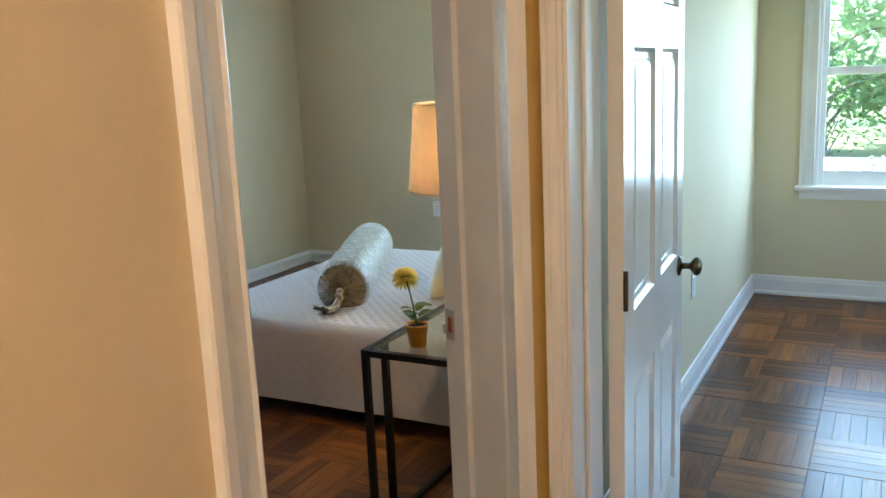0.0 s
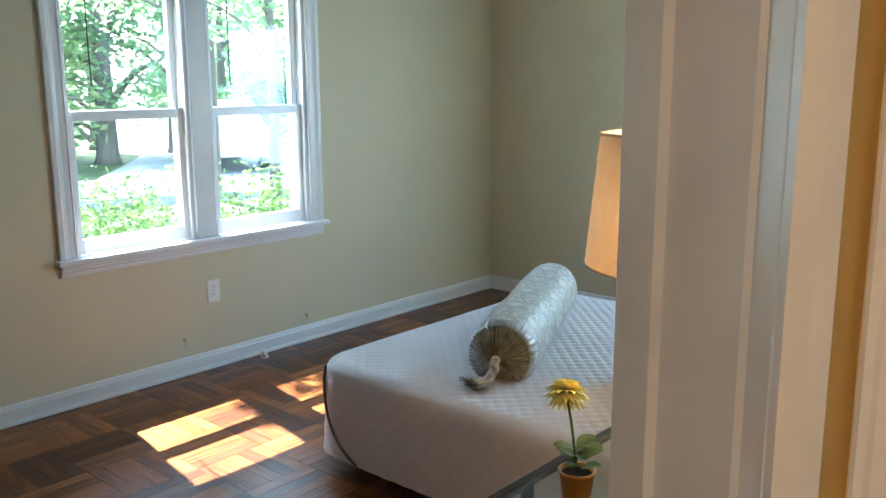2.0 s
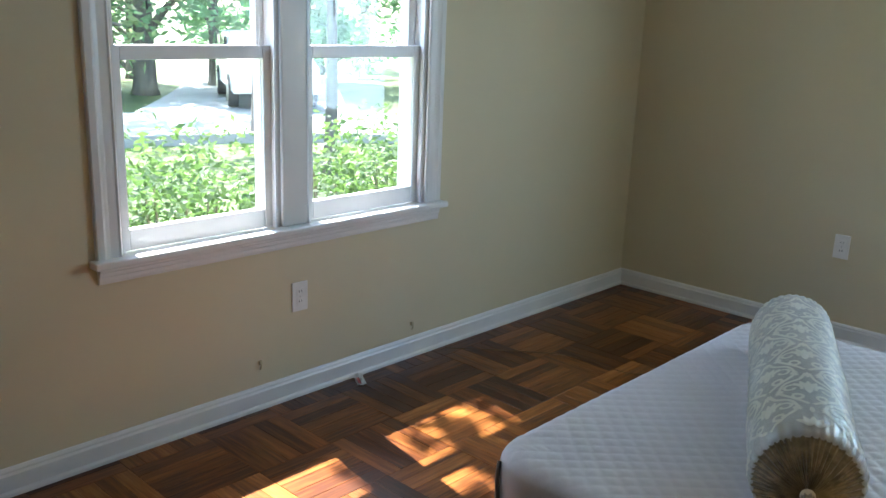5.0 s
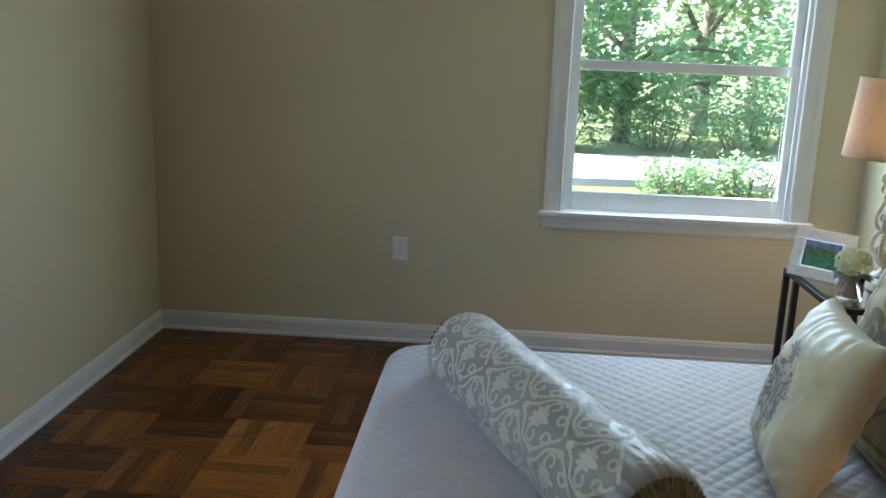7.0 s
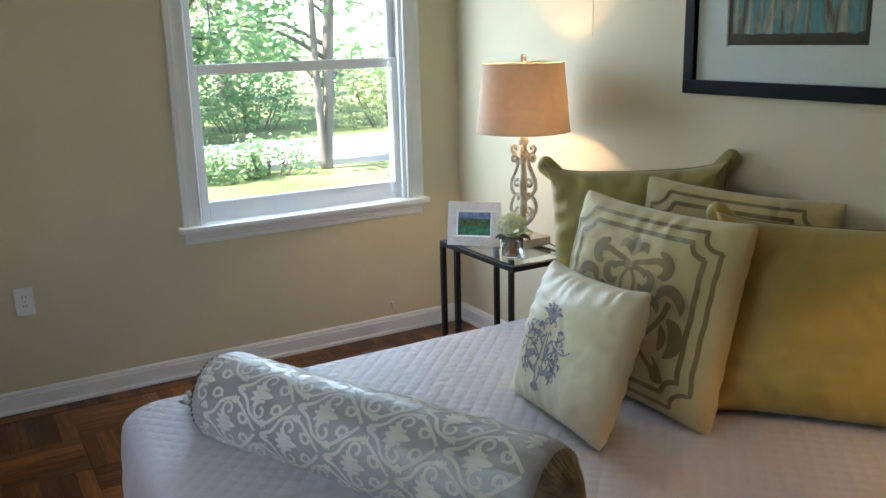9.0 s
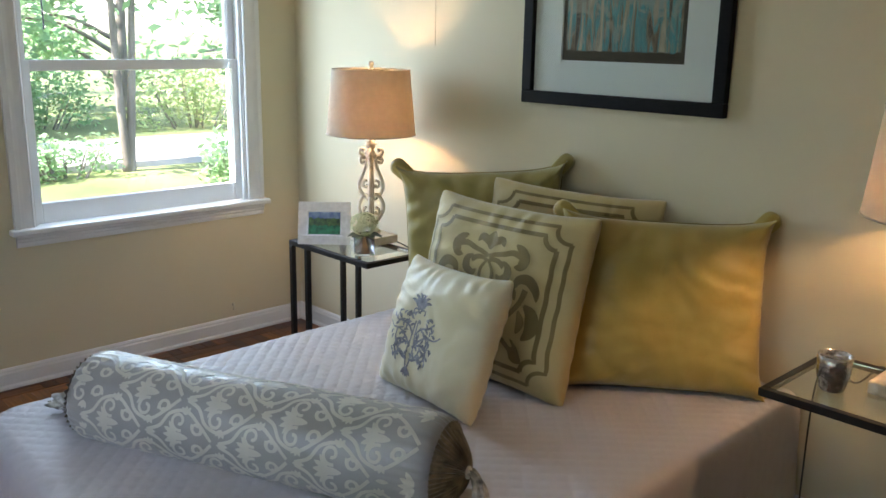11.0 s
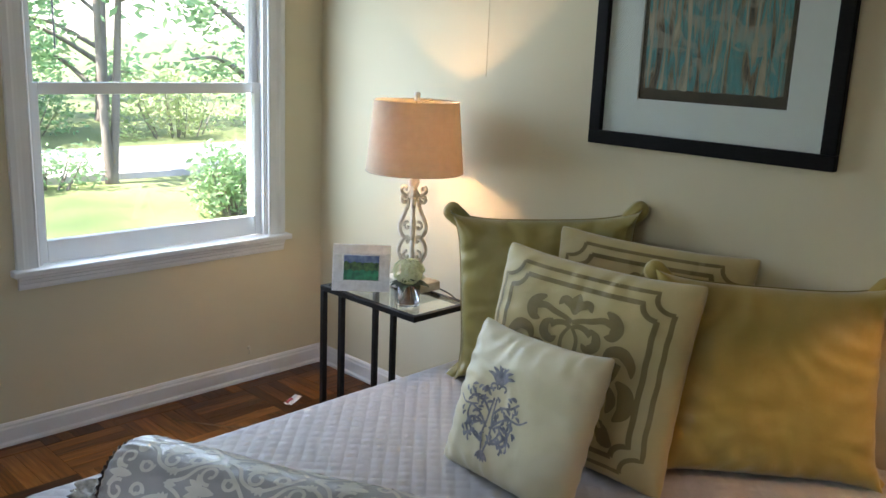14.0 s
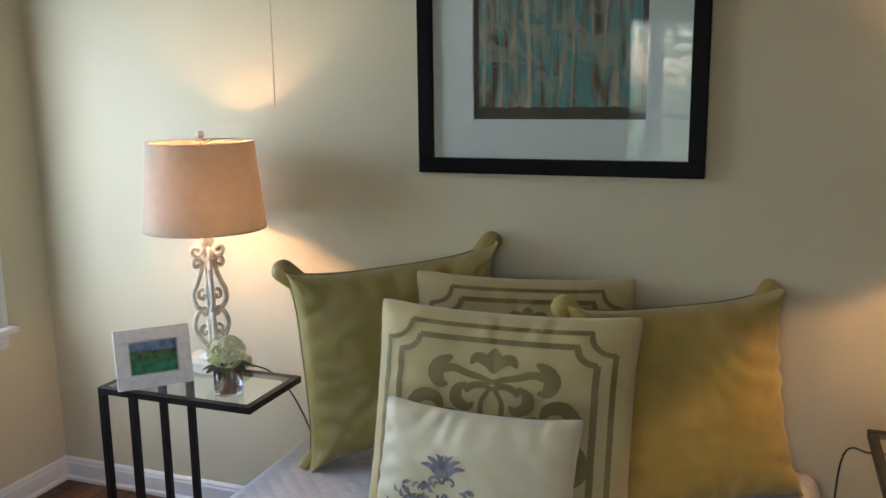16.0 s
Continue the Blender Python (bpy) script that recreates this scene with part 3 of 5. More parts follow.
part("stop", box(4.474, 4.484, -4.08, -4.04, 0, 2.024, bevel=0.003), WHITE, frame_2)
for x, sgn, w in ((3.692, -1, 0.040), (4.492, 1, 0.09)):
    bm = casing_side(x, 0, 2.04, w, sgn, 0.020)
    for v in bm.verts:
        v.co.y = -4.155 - v.co.y
    bmesh.ops.recalc_face_normals(bm, faces=bm.faces)
    part("casing", bm, WHITE, frame_2)
bm = casing_head(3.652, 4.582, 2.038, 0.09, 0.020)
for v in bm.verts:
    v.co.y = -4.155 - v.co.y
bmesh.ops.recalc_face_normals(bm, faces=bm.faces)
part("casing", bm, WHITE, frame_2)


def door_leaf(name, m, width, label, knob_x=None, height=2.005):
    """A six-panel leaf; local x from the hinge, y its thickness (0 to 0.035), z up."""
    leaf = thing(name, m, label, "door", kind="structure")
    th = 0.035
    stile = 0.105
    mid = 0.095
    pw = (width - 2 * stile - mid) / 2
    rows = ((0.215, 0.745), (0.925, 1.52), (1.63, 1.885))
    fr = bmesh.new()
    for x0, x1 in ((0, stile), (stile + pw, stile + pw + mid), (width - stile, width)):
        box(x0, x1, 0, th, 0.012, height, bm=fr)
    edges = [0.012, *[z for r in rows for z in r], height]
    for z0, z1 in zip(edges[::2], edges[1::2]):
        for x0 in (stile, stile + pw + mid):
            box(x0, x0 + pw, 0, th, z0, z1, bm=fr)
    bmesh.ops.remove_doubles(fr, verts=fr.verts, dist=1e-5)
    part("slab", fr, DOORPAINT, leaf)
    for z0, z1 in rows:
        for x0 in (stile, stile + pw + mid):
            pn = bmesh.new()
            x1 = x0 + pw
            for y, s in ((0.0, 1), (th, -1)):
                loops = []
                for inset, dep in ((0.0, 0.001), (0.010, 0.011), (0.024, 0.011), (0.045, 0.004)):
                    loops.append([pn.verts.new((x, y + s * dep, z)) for x, z in ((x0 + inset, z0 + inset), (x1 - inset, z0 + inset), (x1 - inset, z1 - inset), (x0 + inset, z1 - inset))])
                for a, b in zip(loops, loops[1:]):
                    for k in range(4):
                        pn.faces.new((a[k], a[(k + 1) % 4], b[(k + 1) % 4], b[k]))
                pn.faces.new(loops[-1])
            bmesh.ops.recalc_face_normals(pn, faces=pn.faces)
            part("panel", pn, DOORPAINT, leaf)
    if knob_x is not None:
        for s, y in ((-1, 0.0), (1, th)):
            kb = lathe([(0.030, 0.0), (0.031, 0.004), (0.024, 0.008), (0.010, 0.011), (0.009, 0.032), (0.016, 0.038), (0.026, 0.046), (0.028, 0.054), (0.024, 0.062), (0.014, 0.067), (0.0001, 0.068)], 24)
            ko = part("knob", kb, BRONZE, leaf, "aged bronze round door knob", smooth=True)
            ko.matrix_basis = Matrix.Translation((knob_x, y, 0.885)) @ Euler((radians(90 if s < 0 else -90), 0, 0)).to_matrix().to_4x4()
    for z in (0.22, 1.0, 1.78):
        part("hinge", tube([(-0.004, -0.004, z - 0.045), (-0.004, -0.004, z + 0.045)], 0.006, 8), BRONZE, leaf)
    return leaf


door_leaf("door_1", pose(3.738, -3.915, 0, rz=93.6), 0.83, "white six-panel door standing open into the second room", knob_x=0.765)
door_leaf("door_2", pose(0.492, -4.560, 0, rz=127.2), 0.755, "white six-panel door standing half open by the wall")


# ---- wall plates ----
def outlet(m, label, duplex=True):
    o = thing("outlet", m, label, "outlet")
    part("cover_plate", box(-0.037, 0.037, 0, 0.006, -0.059, 0.059, bevel=0.0025), PLATE, o)
    if duplex:
        for z in (-0.020, 0.020):
            s = part("socket", box(-0.017, 0.017, 0.0055, 0.0078, z - 0.014, z + 0.014, bevel=0.0015), PLATE, o)
            sl = bmesh.new()
            for x in (-0.006, 0.006):
                box(x - 0.0012, x + 0.0012, 0.0076, 0.0082, z - 0.003, z + 0.006, bm=sl)
            part("slot", sl, SLOT, s)
        part("screw", lathe([(0.003, 0), (0.003, 0.0012), (0.0001, 0.0014)], 10), STEEL, o).matrix_basis = Matrix.Translation((0, 0.006, 0)) @ Euler((radians(-90), 0, 0)).to_matrix().to_4x4()
    else:
        part("jack", lathe([(0.006, 0), (0.006, 0.010), (0.003, 0.011), (0.003, 0.014)], 12), STEEL, o).matrix_basis = Matrix.Translation((0, 0.006, 0)) @ Euler((radians(-90), 0, 0)).to_matrix().to_4x4()
    return o


outlet(pose(0, -2.344, 0.413, rz=-90), "white duplex outlet under the twin window")
outlet(pose(1.21, 0, 0.474, rz=180), "white duplex outlet on the beige wall")


def wall_stub(m, label, mat, drop):
    """A small nipple on the wall with a short stub hanging under it."""
    j = thing("wall_stub", m, label, "cable jack")
    part("nipple", box(-0.006, 0.006, 0, 0.012, -0.008, 0.008, bevel=0.002), mat, j)
    part("stub", tube(spline([(0, 0.010, -0.004), (0.001, 0.014, -0.012), (0.002, 0.009, -drop)], 5), 0.0035, 6), mat, j, "short thin stub")


wall_stub(pose(2.909, 0, 0.160, rz=180), "painted-over cable jack just above the baseboard", flat("painted_stub", (0.58, 0.53, 0.40), 0.6), 0.028)
# two small dark wall marks, built as stubs like the jack above
for y, z in ((-2.533, 0.188), (-1.728, 0.155)):
    wall_stub(pose(0, y, z, rz=-90), "small dull mark low on the wall under the twin window, built as a stub", flat("dull_stub", (0.46, 0.40, 0.25), 0.7), 0.026)
outlet(pose(OWALL, -1.86, 0.50, rz=-90), "white wall plate in the second room", duplex=True)


# ---- the bed ----
BX0, BX1, BY0, BY1, BTOP, BLOW = 1.325, 3.315, -2.805, -1.240, 0.445, 0.085
BCORNER = 0.15


def coverlet_top(x, y):
    """Height of the quilting over the top's plane."""
    a, b = (x + y) / 0.028, (x - y) / 0.028
    q = abs(math.sin(a * math.pi / 2)) * abs(math.sin(b * math.pi / 2))
    wave = 0.006 * noise.noise(Vector((x * 2.3, y * 2.3, 0.3)))
    return 0.0040 * q ** 0.6 + wave


def round_corner(x, y):
    """Draws the square corners at the foot in to a round."""
    cx = BX0 + BCORNER
    for cy, s in ((BY0 + BCORNER, -1), (BY1 - BCORNER, 1)):
        dx, dy = cx - x, (y - cy) * s
        if dx > 0 and dy > 0:
            k = max(dx, dy) / math.hypot(dx, dy)
            return cx - dx * k, cy + s * dy * k
    return x, y


def bedspread():
    """Top and hanging sides in one quilted cloth with rounded edges and a slow ripple in the drop."""
    r = 0.055
    xs = np.linspace(BX0, BX1, 400)
    ys = np.linspace(BY0, BY1, 314)
    bm = bmesh.new()

    def fall(d):
        return r - math.sqrt(max(r * r - max(r - d, 0) ** 2, 0))
    grid = []
    for x in xs:
        row = []
        for y in ys:
            d = min(x - BX0, y - BY0, BY1 - y)
            row.append(bm.verts.new((*round_corner(x, y), BTOP + coverlet_top(x, y) * min(1, d / r) - fall(d))))
        grid.append(row)
    for i in range(len(xs) - 1):
        for j in range(len(ys) - 1):
            bm.faces.new((grid[i][j], grid[i + 1][j], grid[i + 1][j + 1], grid[i][j + 1]))
    rim = [grid[i][0] for i in range(len(xs) - 1, -1, -1)] + [grid[0][j] for j in range(1, len(ys))] + [grid[i][-1] for i in range(1, len(xs))]
    z0 = BTOP - r
    before = rim
    for k in range(1, 15):
        z = z0 + (BLOW - z0) * k / 14
        ring = []
        for at, v in enumerate(rim):
            x, y = v.co.x, v.co.y
            nxt, prv = rim[min(at + 1, len(rim) - 1)].co, rim[max(at - 1, 0)].co
            out_way = Vector((nxt.y - prv.y, prv.x - nxt.x, 0)).normalized()
            if out_way.dot(Vector((x - 2.3, y + 2.05, 0))) < 0:
                out_way = -out_way
            s = x + y
            out = 0.016 * (k / 14) * (1 + 0.8 * noise.noise(Vector((s * 2.1, z * 1.5, 4)))) + 0.003 * abs(math.sin((s + z) / 0.042 * math.pi / 2)) * abs(math.sin((s - z) / 0.042 * math.pi / 2))
            ring.append(bm.verts.new((x + out_way.x * out, y + out_way.y * out, z)))
        for a in range(len(rim) - 1):
            bm.faces.new((before[a], before[a + 1], ring[a + 1], ring[a]))
        before = ring
    bmesh.ops.recalc_face_normals(bm, faces=bm.faces)
    return bm


bed = thing("bed", pose(2.3, -2.05, 0), "bed with a quilted pale grey coverlet, no headboard", "bed")
inv = bed.matrix_basis.inverted()


def bed_part(name, bm, mat, label="", smooth=False):
    bmesh.ops.transform(bm, matrix=inv, verts=bm.verts)
    return part(name, bm, mat, bed, label, smooth)


bed_part("coverlet", bedspread(), COVERLET, "quilted pale grey coverlet", True)
bed_part("mattress", box(BX0 + 0.03, BX1, BY0 + 0.03, BY1 - 0.03, 0.24, BTOP - 0.03, bevel=0.03), SKIRT)
bed_part("box_spring", box(BX0 + 0.04, BX1, BY0 + 0.04, BY1 - 0.04, 0.075, 0.235), SKIRT, "dark box spring cloth")
for x in (BX0 + 0.14, BX1 - 0.14):
    for y in (BY0 + 0.14, BY1 - 0.14):
        leg = lathe([(0.026, 0), (0.026, 0.012), (0.018, 0.02), (0.018, 0.075)], 12)
        bmesh.ops.translate(leg, vec=(x, y, 0), verts=leg.verts)
        bed_part("leg", leg, DARKWOOD)
hem = spline([(BX0 + 0.048, BY0 + 0.040, BTOP - 0.03), (BX0 + 0.066, BY0 + 0.014, 0.36), (BX0 + 0.11, BY0 - 0.012, 0.25), (BX0 + 0.18, BY0 - 0.022, 0.15), (BX0 + 0.28, BY0 - 0.026, BLOW + 0.004)], 8)
bed_part("binding", tube(hem, 0.006, 6), BINDING, "dark corded edge", True)


# ---- cushions ----
class Cushion:
    """The puffed face of a cushion, in its own axes: x right, y up, z out."""

    def __init__(self, w, h, thick, dent=0.07, crease=0.011, seed=0, ear=0.0):
        self.w, self.h, self.t, self.dent, self.crease, self.seed, self.ear = w, h, thick, dent, crease, seed, ear

    def tucks(self, along_edge, off, side):
        """Short pulls in the cloth that run in from a seam."""
        where = noise.noise(Vector((along_edge * 1.9 + self.seed * 7.3, side * 3.7, self.seed)))
        wave = math.sin(along_edge * 24 + 5 * noise.noise(Vector((along_edge * 3, side, off * 1.5 + self.seed))))
        return max(0.0, where + 0.12) * wave * math.exp(-off / 0.24)

    def at(self, u, v, side=1, lift=0.0):
        sharp = 5.0 if self.ear else 3.6
        ear = 1 - (0.22 * abs(u * v) ** 8 if self.ear else 0.03 * abs(u * v) ** 14)
        x = self.w / 2 * u * (1 - self.dent * (1 - abs(v) ** sharp)) * ear
        y = self.h / 2 * v * (1 - self.dent * (1 - abs(u) ** sharp)) * ear
        inside = abs(u) < 1 and abs(v) < 1
        puff = ((1 - u ** 4) * (1 - v ** 4)) ** (0.42 if self.ear else 0.5) if inside else 0
        z = self.t / 2 * puff
        if self.ear and inside:
            z += self.ear * abs(u * v) ** 5 * math.sqrt((1 - u * u) * (1 - v * v))
        fold = noise.noise(Vector((u * 1.6 + self.seed, v * 1.6, self.seed * 3.1)))
        near = max(abs(u), abs(v)) ** 3
        ripple = math.sin(9 * (u * v) * math.pi + 4 * fold) * near * puff * 0.8
        fine = noise.noise(Vector((u * 5 + 3 * fold + self.seed, v * 5 - 2 * fold, 2.0)))
        pull = self.tucks(u, 1 - abs(v), 1 if v > 0 else -1) + self.tucks(v, 1 - abs(u), 2 if u > 0 else -2)
        z += self.crease * (1.6 * fold * puff + ripple + 0.45 * fine * puff + 1.5 * pull * puff ** 0.5)
        sag = -0.012 * self.h * math.cos(math.pi * u * 0.5) * (v > 0) * v * v
        return Vector((x, y + sag, side * (z + lift)))

    def body(self, n=72):
        bm = bmesh.new()
        vs = {}
        for side in (1, -1):
            for i in range(n + 1):
                for j in range(n + 1):
                    rim = i in (0, n) or j in (0, n)
                    if side == -1 and rim:
                        vs[side, i, j] = vs[1, i, j]
                        continue
                    u, v = -math.cos(math.pi * i / n), -math.cos(math.pi * j / n)
                    u, v = 0.5 * (u + 2 * i / n - 1), 0.5 * (v + 2 * j / n - 1)
                    vs[side, i, j] = bm.verts.new(self.at(u, v, side))
        for side in (1, -1):
            for i in range(n):
                for j in range(n):
                    f = (vs[side, i, j], vs[side, i + 1, j], vs[side, i + 1, j + 1], vs[side, i, j + 1])
                    bm.faces.new(f if side > 0 else f[::-1])
        return bm

    def cord(self, r):
        pts = []
        n = 26
        for k in range(n):
            pts.append(self.at(-1 + 2 * k / n, -1))
        for k in range(n):
            pts.append(self.at(1, -1 + 2 * k / n))
        for k in range(n):
            pts.append(self.at(1 - 2 * k / n, 1))
        for k in range(n):
            pts.append(self.at(-1, 1 - 2 * k / n))
        return tube(pts, r, 6, closed=True)

    def corner(self, su, sv, seed):
        """The gathered, rounded ear at one corner."""
        tip = self.at(su * 0.93, sv * 0.93)
        tip.z = 0
        way = Vector((tip.x, tip.y, 0)).normalized()
        way = (way + Vector((su, sv, 0)).normalized() * 0.6).normalized()
        side = Vector((-way.y, way.x, 0))
        rows = []
        bm = bmesh.new()
        n = 30
        for s, r in ((-0.115, 0.014), (-0.085, 0.024), (-0.05, 0.030), (-0.02, 0.032), (0.004, 0.0325), (0.018, 0.029), (0.028, 0.020), (0.033, 0.008)):
            rows.append([bm.verts.new(tip + way * s + (side * math.cos(a) + Vector((0, 0, 0.85)) * math.sin(a)) * r * (1 + 0.05 * math.sin(7 * a + seed + 9 * s) + 0.03 * math.sin(3 * a + 2 * seed)))
                         for a in (2 * math.pi * k / n for k in range(n))])
        for a, b in zip(rows, rows[1:]):
            for k in range(n):
                bm.faces.new((a[k], a[(k + 1) % n], b[(k + 1) % n], b[k]))
        bm.faces.new(rows[0][::-1])
        bm.faces.new(rows[-1])
        bmesh.ops.recalc_face_normals(bm, faces=bm.faces)
        return bm

    def stroke(self, line, width, bm, taper=None, lift=0.0016):
        """A flat ribbon laid along (u, v) points on the face; width in the cushion's half widths."""
        pts = [Vector((p[0], p[1], 0)) for p in line]
        rows = []
        for i, p in enumerate(pts):
            way = (pts[min(i + 1, len(pts) - 1)] - pts[max(i - 1, 0)]).normalized()
            side = Vector((-way.y, way.x, 0))
            w = width * (taper(i / (len(pts) - 1)) if taper else 1)
            rows.append([bm.verts.new(self.at(*(p + side * w * s).xy, 1, lift)) for s in (-1, 0, 1)])
        for a, b in zip(rows, rows[1:]):
            for k in range(2):
                bm.faces.new((a[k], b[k], b[k + 1], a[k + 1]))


def leafy(t):
    return max(0.02, math.sin(math.pi * min(1, t * 0.96 + 0.03)) ** 0.7)


def budding(t):
    """A stem that ends in a lobe."""
    return 0.45 + 0.25 * t if t < 0.6 else 0.6 + 2.1 * math.sin(math.pi * (t - 0.6) / 0.4) ** 0.8


def curl(cx, cy, r0, r1, a0, a1, n=22):
    """A spiral in (u, v)."""
    return [(cx + (r0 + (r1 - r0) * k / n) * math.cos(radians(a0 + (a1 - a0) * k / n)), cy + (r0 + (r1 - r0) * k / n) * math.sin(radians(a0 + (a1 - a0) * k / n))) for k in range(n + 1)]


def flat_spline(points, steps=7):
    return [(p.x, p.y) for p in spline([(u, v, 0) for u, v in points], steps)]


def mirror(line):
    return [(-u, v) for u, v in line]


def cushion(name, m, w, h, thick, mat, label, dent=0.07, crease=0.011, seed=0, cord=0.0, cord_mat=None, ear=0.0):
    c = Cushion(w, h, thick, dent, crease, seed, ear)
    ob = thing(name, m, label, "cushion", group="cushions on the bed")
    part("cover", c.body(), mat, ob, smooth=True)
    if ear:
        for k, (su, sv) in enumerate(((-1, -1), (1, -1), (1, 1), (-1, 1))):
            part("corner", c.corner(su, sv, seed + 1.7 * k), mat, ob, "rounded gathered corner", True)
    if cord:
        part("piping", c.cord(cord), cord_mat or mat, ob, smooth=True)
    return ob, c


def frame_lines(c, bm, inset, width, notch):
    """A border line with scalloped corners, as on a printed sham."""
    a = 1 - inset
    for k in range(4):
        corner = curl(a, a, notch, notch, 180, 270, 10)
        line = [(-a + notch + (2 * a - 2 * notch) * i / 24, a) for i in range(25)] + corner[1:]
        for _ in range(k):
            line = [(v, -u) for u, v in line]
        c.stroke(line, width, bm)


def sham_print(ob, c):
    """Olive scrolls within a double border on the sand ground."""
    bm = bmesh.new()
    frame_lines(c, bm, 0.13, 0.020, 0.19)
    frame_lines(c, bm, 0.25, 0.025, 0.15)
    part("border_print", bm, SAND_MARK, ob, "olive printed border lines")
    bm = bmesh.new()
    grow = lambda t: 0.75 + 0.5 * t
    half = [
        (flat_spline([(0.0, 0.40), (0.10, 0.44), (0.22, 0.47), (0.34, 0.51), (0.44, 0.49)]), 0.030, grow),
        (flat_spline([(0.36, 0.62), (0.45, 0.56), (0.50, 0.46), (0.46, 0.36), (0.38, 0.34)]), 0.062, leafy),
        (flat_spline([(0.0, 0.33), (0.07, 0.37), (0.16, 0.36), (0.24, 0.31)]), 0.028, grow),
        (flat_spline([(0.22, 0.38), (0.30, 0.31), (0.30, 0.20), (0.21, 0.15), (0.15, 0.20)]), 0.050, leafy),
        (flat_spline([(0.02, 0.34), (0.085, 0.22), (0.085, 0.08), (0.03, -0.08), (0.02, -0.26)]), 0.022, grow),
        (flat_spline([(0.03, -0.62), (0.18, -0.50), (0.38, -0.30), (0.53, -0.08), (0.58, 0.10)]), 0.026, grow),
        (flat_spline([(0.42, 0.08), (0.48, 0.20), (0.60, 0.22), (0.70, 0.12), (0.73, -0.01)]), 0.058, leafy),
        (flat_spline([(0.26, -0.06), (0.31, 0.05), (0.41, 0.05), (0.47, -0.05)]), 0.052, leafy),
        (flat_spline([(0.60, -0.08), (0.71, -0.18), (0.73, -0.36), (0.64, -0.50)]), 0.075, leafy),
        (flat_spline([(0.54, -0.16), (0.59, -0.30), (0.56, -0.44)]), 0.045, leafy),
        (flat_spline([(0.30, -0.46), (0.42, -0.58), (0.54, -0.66), (0.62, -0.62)]), 0.050, budding),
        (flat_spline([(0.02, 0.53), (0.08, 0.61), (0.15, 0.63), (0.20, 0.56)]), 0.048, leafy),
        (flat_spline([(0.06, -0.34), (0.16, -0.24), (0.24, -0.28), (0.22, -0.38)]), 0.034, leafy),
    ]
    for line, width, taper in half:
        line = [(0.90 * u, 0.90 * v + 0.03) for u, v in line]
        c.stroke(line, width, bm, taper)
        c.stroke(mirror(line), width, bm, taper)
    c.stroke([(0, 0.47 + 0.02 * k) for k in range(12)], 0.07, bm, leafy)
    c.stroke([(0, -0.66 + 0.05 * k) for k in range(12)], 0.040, bm, leafy)
    bmesh.ops.recalc_face_normals(bm, faces=bm.faces)
    part("scroll_print", bm, SAND_MARK, ob, "olive printed scrollwork")


def medallion(ob, c):
    """A grey embroidered thistle-like spray low on the cream face."""
    rnd = random.Random(5)
    bm = bmesh.new()
    ox, oy, ku, kv = -0.16, -0.12, 1.18, 0.95

    def put(line, w, taper=leafy):
        c.stroke([(ox + ku * u, oy + kv * v) for u, v in line], w * 0.9, bm, taper, lift=0.0018)
    for s in (-1, 1):
        f = (lambda l: l) if s > 0 else mirror
        for j in range(5):
            a = 38 + 26 * j
            put(f(flat_spline([(0.02, 0.40), (0.02 + 0.12 * math.cos(radians(a)), 0.42 + 0.16 * math.sin(radians(a))), (0.02 + 0.20 * math.cos(radians(a - 18)), 0.42 + 0.25 * math.sin(radians(a - 10)))], 6)), 0.030)
        put(f(curl(0.07, 0.36, 0.06, 0.03, 200, -60, 14)), 0.016, lambda t: 1)
        put(f(flat_spline([(0.01, -0.55), (0.05, -0.3), (0.03, -0.05), (0.02, 0.22)])), 0.016, lambda t: 1)
        put(f(flat_spline([(0.02, -0.40), (0.18, -0.34), (0.30, -0.18), (0.30, 0.0), (0.20, 0.06)])), 0.022, lambda t: 1 - 0.4 * t)
        put(f(flat_spline([(0.02, -0.20), (0.14, -0.06), (0.26, 0.02), (0.40, 0.02), (0.50, 0.10)])), 0.020, lambda t: 1 - 0.4 * t)
        put(f(flat_spline([(0.02, 0.0), (0.12, 0.12), (0.24, 0.16), (0.34, 0.26)])), 0.018, lambda t: 1)
        put(f(curl(0.17, -0.24, 0.15, 0.10, -80, 150)), 0.020, lambda t: 1)
        put(f(curl(0.14, -0.40, 0.12, 0.05, -40, 190)), 0.018, lambda t: 1)
        for j in range(60):
            u, v = rnd.uniform(0.04, 0.48), rnd.uniform(-0.45, 0.30)
            if u > 0.46 - 0.35 * abs(v + 0.05):
                continue
            a = rnd.uniform(10, 120)
            put(f([(u + 0.085 * q / 5 * math.cos(radians(a + 9 * q)), v + 0.085 * q / 5 * math.sin(radians(a + 9 * q))) for q in range(6)]), 0.022)
    for j in range(5):
        a = 230 + 20 * j
        put([(0.0 + 0.14 * q / 5 * math.cos(radians(a)), -0.52 + 0.16 * q / 5 * math.sin(radians(a))) for q in range(6)], 0.030)
    bmesh.ops.recalc_face_normals(bm, faces=bm.faces)
    part("embroidery", bm, GREY_STITCH, ob, "grey embroidered flower spray")


cushion("cushion", basis((3.096, -1.603, 0.760), (0.404, -0.517, 0.044), (0.02, 0.05, 0.60)), 0.81, 0.75, 0.18, OLIVE, "large olive silk cushion with piped edge leaning on the wall", dent=0.27, seed=1, cord=0.0038, cord_mat=PIPING, ear=0.40)
ob, c = cushion("cushion", basis((3.135, -1.975, 0.730), (0.22, -0.60, -0.03), (0.12, 0.05, 0.55)), 0.66, 0.58, 0.15, SAND, "sand linen cushion with olive border behind the others", dent=0.05, crease=0.006, seed=2)
sham_print(ob, c)
